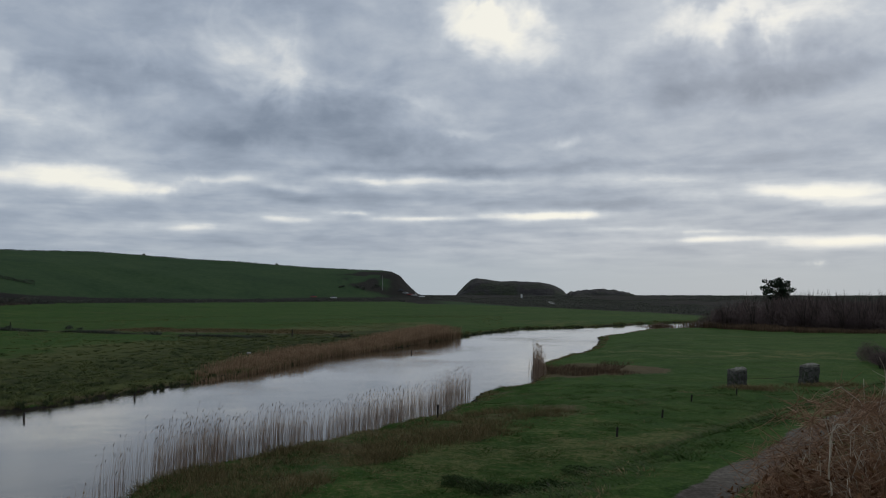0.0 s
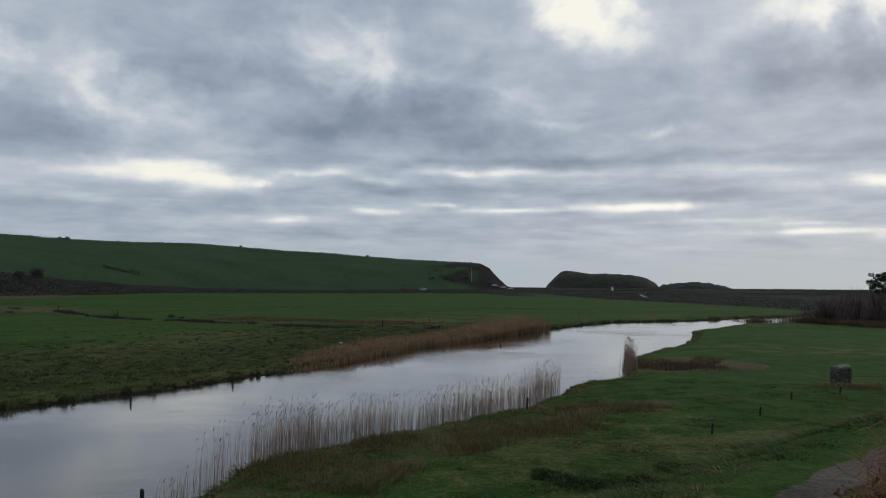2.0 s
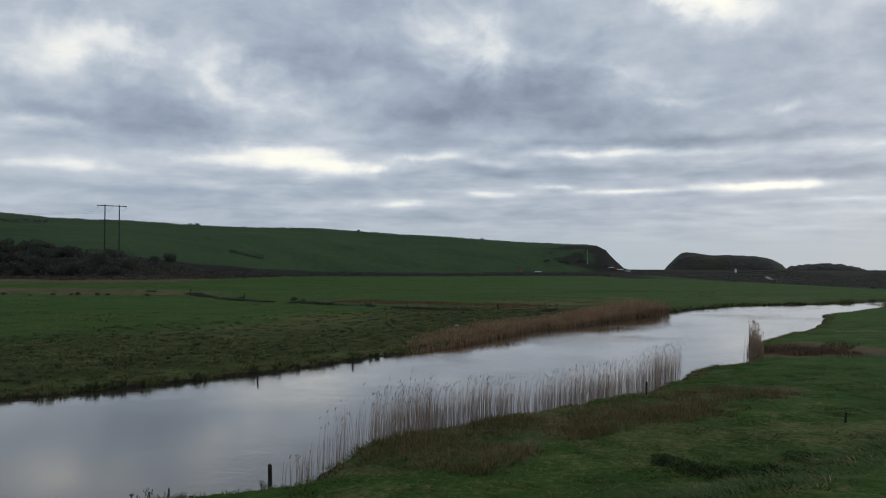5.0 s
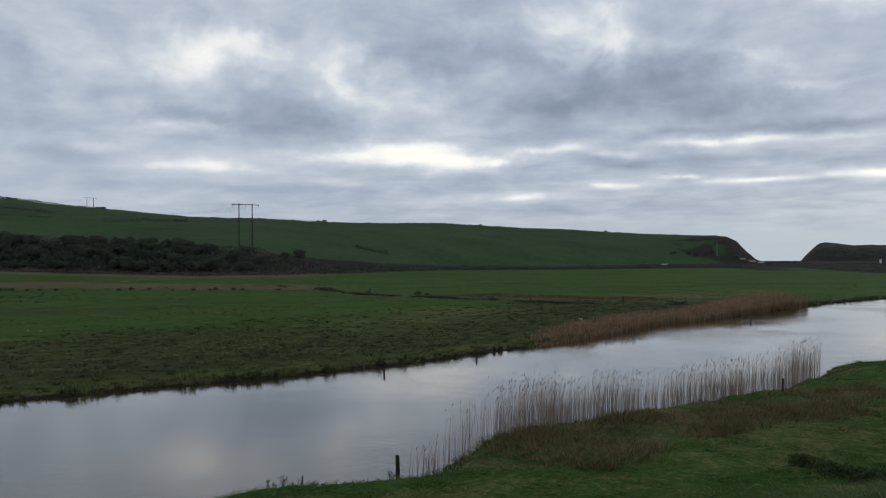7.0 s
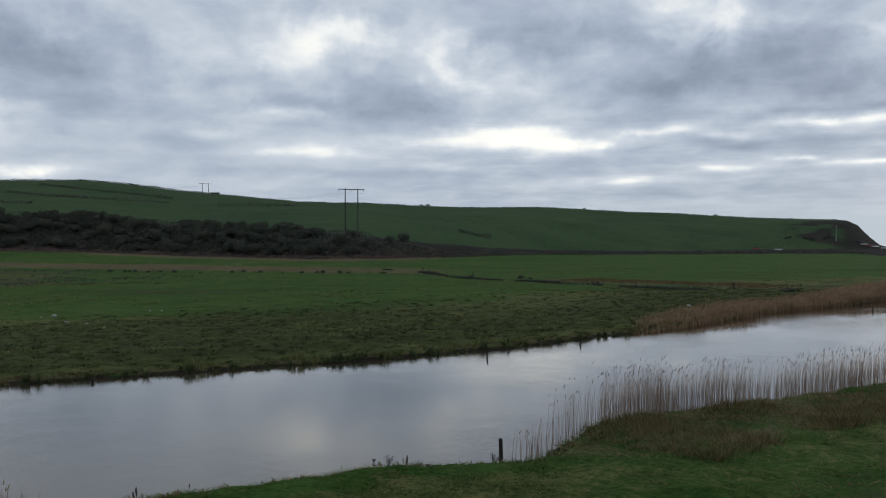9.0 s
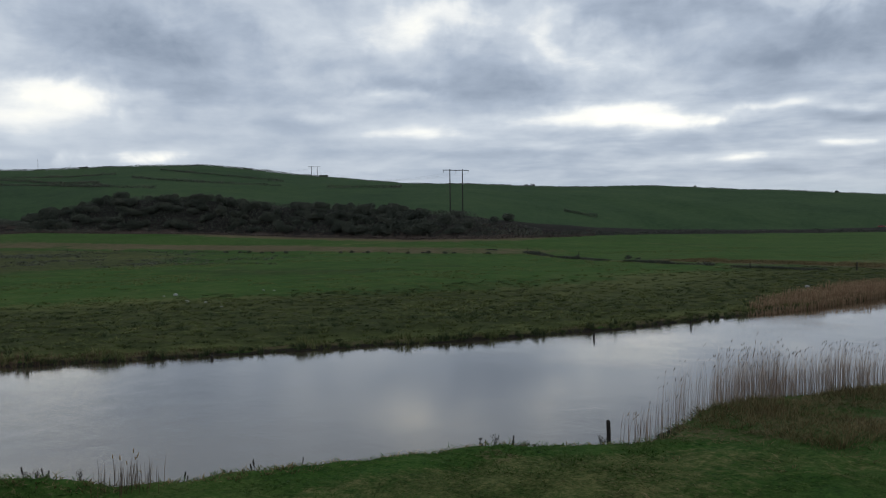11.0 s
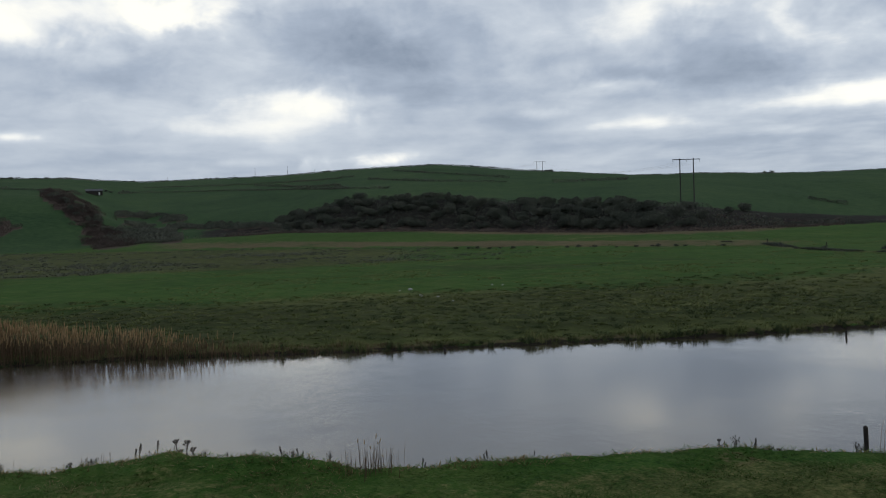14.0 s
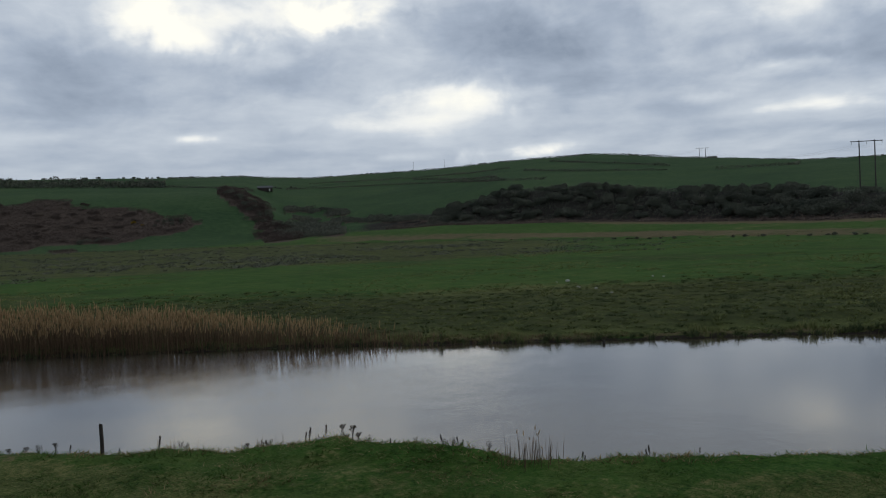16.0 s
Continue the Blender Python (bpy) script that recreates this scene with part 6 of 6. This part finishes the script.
# ---------------------------------------------------------------- the near bank's dead stalks
def stalk(kind, height, seed):
    g = random.Random(seed)
    names = {"dock": "dead dock stalk with a dark seed spike on the bank", "umbel": "dead hogweed stalks with bare umbels on the bank", "thistle": "dead branching thistle stalk on the bank"}
    ob = holder("dead_stalk", (0, 0, -60), names[kind], "plant", "dead stalks on the bank")
    bm, head = bmesh.new(), bmesh.new()
    stems = {"dock": 1, "umbel": 3, "thistle": 2}[kind]
    for k in range(stems):
        a, lean = g.uniform(0, 6.28), g.uniform(0.02, 0.14) * height
        h = height * g.uniform(0.75, 1.0)
        top = Vector((lean * math.cos(a) + 0.06 * k, lean * math.sin(a), h))
        tube(bm, [(0.05 * k, 0, -0.08), (0.05 * k + top.x * 0.3, top.y * 0.3, h * 0.5), tuple(top)], [0.014, 0.012, 0.008], 5)
        if kind == "dock":
            for j in range(46):
                z = h * g.uniform(0.52, 1.0)
                b = g.uniform(0, 6.28)
                r = 0.035 * (1.3 - z / h)
                c = Vector((top.x * z / h + r * math.cos(b), top.y * z / h + r * math.sin(b), z))
                tube(head, [tuple(c), tuple(c + Vector((0.02 * math.cos(b), 0.02 * math.sin(b), 0.03)))], [0.012, 0.004], 4)
        elif kind == "umbel":
            for j in range(9):
                b = j * 0.7 + g.uniform(-0.2, 0.2)
                c = top + Vector((0.07 * math.cos(b), 0.07 * math.sin(b), 0.06))
                tube(bm, [tuple(top), tuple(c)], [0.004, 0.003], 4)
                tube(head, [tuple(c), tuple(c + Vector((0, 0, 0.022)))], [0.017, 0.012], 5)
        else:
            for j in range(9):
                z, b = h * g.uniform(0.35, 0.95), g.uniform(0, 6.28)
                c0 = Vector((top.x * z / h, top.y * z / h, z))
                c = c0 + Vector((0.11 * math.cos(b), 0.11 * math.sin(b), 0.12))
                tube(bm, [tuple(c0), tuple(c)], [0.005, 0.003], 4)
                tube(head, [tuple(c), tuple(c + Vector((0, 0, 0.035)))], [0.015, 0.008], 5)
    tagged(part("stalk_cluster", bm, BARK, ob), kind="stuff")
    tagged(part("seed_heads", head, BARK, ob), kind="stuff")
    return ob


MODELS = {"dock": stalk("dock", 0.62, 1), "umbel": stalk("umbel", 0.5, 2), "thistle": stalk("thistle", 0.48, 3)}
STALKS = [("umbel", -29.9, 0.0, 1.0), ("umbel", -29.6, 0.5, 1.1), ("thistle", -29.2, 0.9, 0.9), ("umbel", -28.9, 1.3, 1.0), ("dock", -28.5, 1.7, 0.8), ("thistle", -27.6, 3.0, 0.6), ("dock", -27.1, 4.1, 0.9), ("thistle", -25.8, 6.5, 0.8), ("dock", -25.6, 6.8, 0.6),
          ("dock", -25.0, 8.1, 0.9), ("thistle", -24.9, 8.5, 1.1), ("umbel", -24.5, 9.3, 1.1), ("umbel", -24.3, 9.7, 1.0), ("thistle", -23.2, 10.1, 0.7), ("dock", -22.9, 10.3, 0.7), ("dock", -21.9, 11.5, 0.8), ("thistle", -21.2, 11.5, 0.9), ("dock", -18.8, 14.0, 0.7),
          ("dock", -17.6, 15.3, 0.9), ("thistle", -13.8, 20.8, 1.0), ("dock", -13.3, 21.6, 0.95), ("umbel", -12.8, 21.9, 0.9), ("thistle", -11.2, 23.2, 0.8), ("umbel", -14.2, 20.6, 0.7)]
MORE_STALKS = [("dock", -27.5, 3.0, 0.70), ("dock", -27.0, 4.1, 1.10), ("thistle", -26.8, 4.7, 0.80), ("thistle", -26.7, 4.9, 0.90), ("umbel", -25.7, 6.5, 0.90), ("thistle", -25.4, 6.9, 1.00), ("dock", -25.3, 7.0, 0.80), ("thistle", -25.3, 7.1, 0.90), ("dock", -24.9, 8.2, 1.15), ("dock", -24.5, 8.6, 1.00), ("umbel", -24.2, 9.1, 1.10), ("umbel", -24.0, 9.3, 1.25), ("umbel", -23.7, 9.4, 1.10), ("thistle", -23.3, 9.5, 0.90), ("dock", -22.6, 9.9, 0.70), ("thistle", -22.3, 10.6, 0.60), ("dock", -21.4, 11.0, 0.90), ("thistle", -21.2, 11.2, 0.80), ("dock", -21.0, 11.4, 0.70), ("thistle", -20.2, 11.8, 0.80)]
BANK_STALKS = [("thistle", -21.4, 11.1, 0.80), ("dock", -21.0, 11.3, 0.70), ("dock", -18.5, 13.7, 0.80), ("thistle", -18.3, 14.4, 0.50), ("dock", -17.8, 15.4, 0.90), ("dock", -16.9, 16.4, 0.60), ("umbel", -13.7, 20.5, 0.70), ("thistle", -13.5, 20.9, 1.10), ("dock", -13.1, 21.3, 0.85), ("thistle", -12.8, 21.5, 0.80), ("thistle", -12.6, 21.7, 0.70), ("thistle", -11.2, 23.3, 0.80)]
seen = set()
for kind, x, y, s in STALKS + MORE_STALKS + BANK_STALKS:
    z = float(land(np.array([x]), np.array([y]))[0])
    m = Matrix.Translation((x, y, z)) @ Matrix.Rotation(pick.uniform(0, 6.28), 4, "Z")
    if kind in seen:
        c = copy_thing(MODELS[kind], m)
    else:
        seen.add(kind)
        c = MODELS[kind]
        c.matrix_world = m
    c.scale = (s * 0.85, s * 0.85, s * 0.82)

for x0, y0, n, h, label in ((-18.95, 12.25, 70, 0.85, "short tuft of dead reeds at the water's edge"), (-10.8, 25.6, 34, 1.25, "thin fringe of dead reeds beside a post"), (-25.4, 7.0, 26, 0.5, "wispy dead grass stalks on the bank"), (-26.6, 4.9, 22, 0.45, "wispy dead grass stalks on the bank")):
    g = np.random.default_rng(int(n + h * 10))
    x, y = x0 + g.normal(0, 0.42, n), y0 + g.normal(0, 0.42, n)
    reeds("reed_tuft", x, y, np.maximum(land(x, y), -0.05), h, (STRAW if h > 1 else DARKREED), label, width=0.014, lean=0.08, seed=n, plume=0.3 if h > 0.6 else 0.0)


# ---------------------------------------------------------------- the bramble beside the watcher
def bramble():
    g = random.Random(31)
    ob = holder("bramble_bush", at(-26, 4.9), "leafless brown bramble bush with tangled arching canes", "bush")
    base = ob.matrix_world.translation.copy()

    def top_of(az, r):
        el = float(np.interp(-az, [17, 20.2, 20.8, 22.5, 24.0, 24.7, 26.3, 28, 34, 44], [-16, -14.0, -10.6, -9.3, -8.0, -6.4, -5.7, -5.1, -3.6, -2.4]))
        return EYE + r * math.tan(radians(el)) - 0.02 * max(0, r - 4.6)

    def rooted():
        az = -(20.6 + 20 * g.random() ** 1.25)
        r = g.uniform(4.1, 6.4)
        return az, r

    canes, twigs, pale = bmesh.new(), bmesh.new(), bmesh.new()
    tips = []
    for k in range(700):
        az, r = rooted()
        root = at(az, r, -0.05)
        a = g.uniform(0, 6.28)
        reach = g.uniform(0.15, 0.55) * (0.5 if az > -23 else 1.0)
        peak = max(0.12, (top_of(az, r) - root.z) * g.uniform(0.45, 0.97))
        pts = []
        for s in range(7):
            t = s / 6
            q = root + Vector((math.cos(a) * reach * t, math.sin(a) * reach * t, peak * math.sin(min(1, t * 1.1) * 1.9)))
            q += noise.noise_vector(Vector((k * 3.1, t * 4, 0))) * 0.09
            pts.append(q - base)
        w = g.uniform(0.0014, 0.0030)
        tube(canes, [tuple(q) for q in pts], [w * (1.2 - 0.13 * s) for s in range(7)], 4, cap=False)
        for s in range(1, 7):
            for j in range(3):
                tips.append((pts[s].lerp(pts[s - 1], g.random()), a))
    for q, a in tips:
        for j in range(4):
            b = a + g.uniform(-3.1, 3.1)
            n = g.uniform(0.04, 0.16)
            e = q + Vector((math.cos(b) * n, math.sin(b) * n, g.uniform(-0.10, 0.10)))
            m = q.lerp(e, 0.5) + noise.noise_vector(q * 11) * 0.03
            tube(twigs, [tuple(q), tuple(m), tuple(e)], [0.0016, 0.0013, 0.0008], 3, cap=False)
    tagged(part("cane_tangle", canes, TWIG, ob), kind="stuff")
    tagged(part("branchwork", twigs, TWIG, ob), kind="stuff")
    # one bleached cane hangs over in front of the rest
    arch = [(az, 4.15, EYE + 4.15 * math.tan(radians(el))) for az, el in ((-23.4, -11.6), (-23.2, -10.5), (-23.3, -9.3), (-23.5, -8.1), (-23.7, -7.65), (-24.1, -7.7), (-24.4, -8.0))]
    for row in (arch,):
        pts = [at(a, r) for a, r, z in row]
        pts = [Vector((p.x, p.y, z)) - base for p, (a, r, z) in zip(pts, row)]
        fine = [pts[i].lerp(pts[i + 1], s / 3) for i in range(len(pts) - 1) for s in range(3)] + [pts[-1]]
        hanging = bmesh.new()
        tube(hanging, [tuple(q + noise.noise_vector(q * 9) * 0.012) for q in fine], [0.0036 - 0.0001 * i for i in range(len(fine))], 6)
        part("bleached_cane", hanging, BLEACHED, ob, "pale bleached hanging cane")
    for k in range(330):
        az, r = -g.uniform(21.5, 31), g.uniform(4.1, 5.4)
        z = top_of(az, r) - g.uniform(0.0, 0.5)
        p = at(az, r)
        q = Vector((p.x, p.y, z)) - base
        b, n = g.uniform(0, 6.28), g.uniform(0.05, 0.2)
        e = q + Vector((math.cos(b) * n, math.sin(b) * n, g.uniform(-0.1, 0.2)))
        m = q.lerp(e, 0.5) + Vector((0, 0, 0.05))
        tube(pale, [tuple(q), tuple(m), tuple(e)], [0.0018, 0.0015, 0.0009], 4)
    tagged(part("twig_tangle", pale, BLEACHED, ob, "pale bleached dead twigs"), kind="stuff")
    lobes = []
    for k in range(60):
        az, r = rooted()
        p = at(az, r)
        h = max(0.15, top_of(az, r) - p.z)
        lobes.append((p.x - base.x, p.y - base.y, p.z - base.z + h * g.uniform(0.2, 0.72), 0.4, 0.4, h * 0.26))
    leaf_cloud("dead_leaves", lobes, 16000, 0.019, DEADLEAF, ob, 32)
    leaf_cloud("green_leaves", lobes, 160, 0.022, GRASS, ob, 33)
    return ob


bramble()
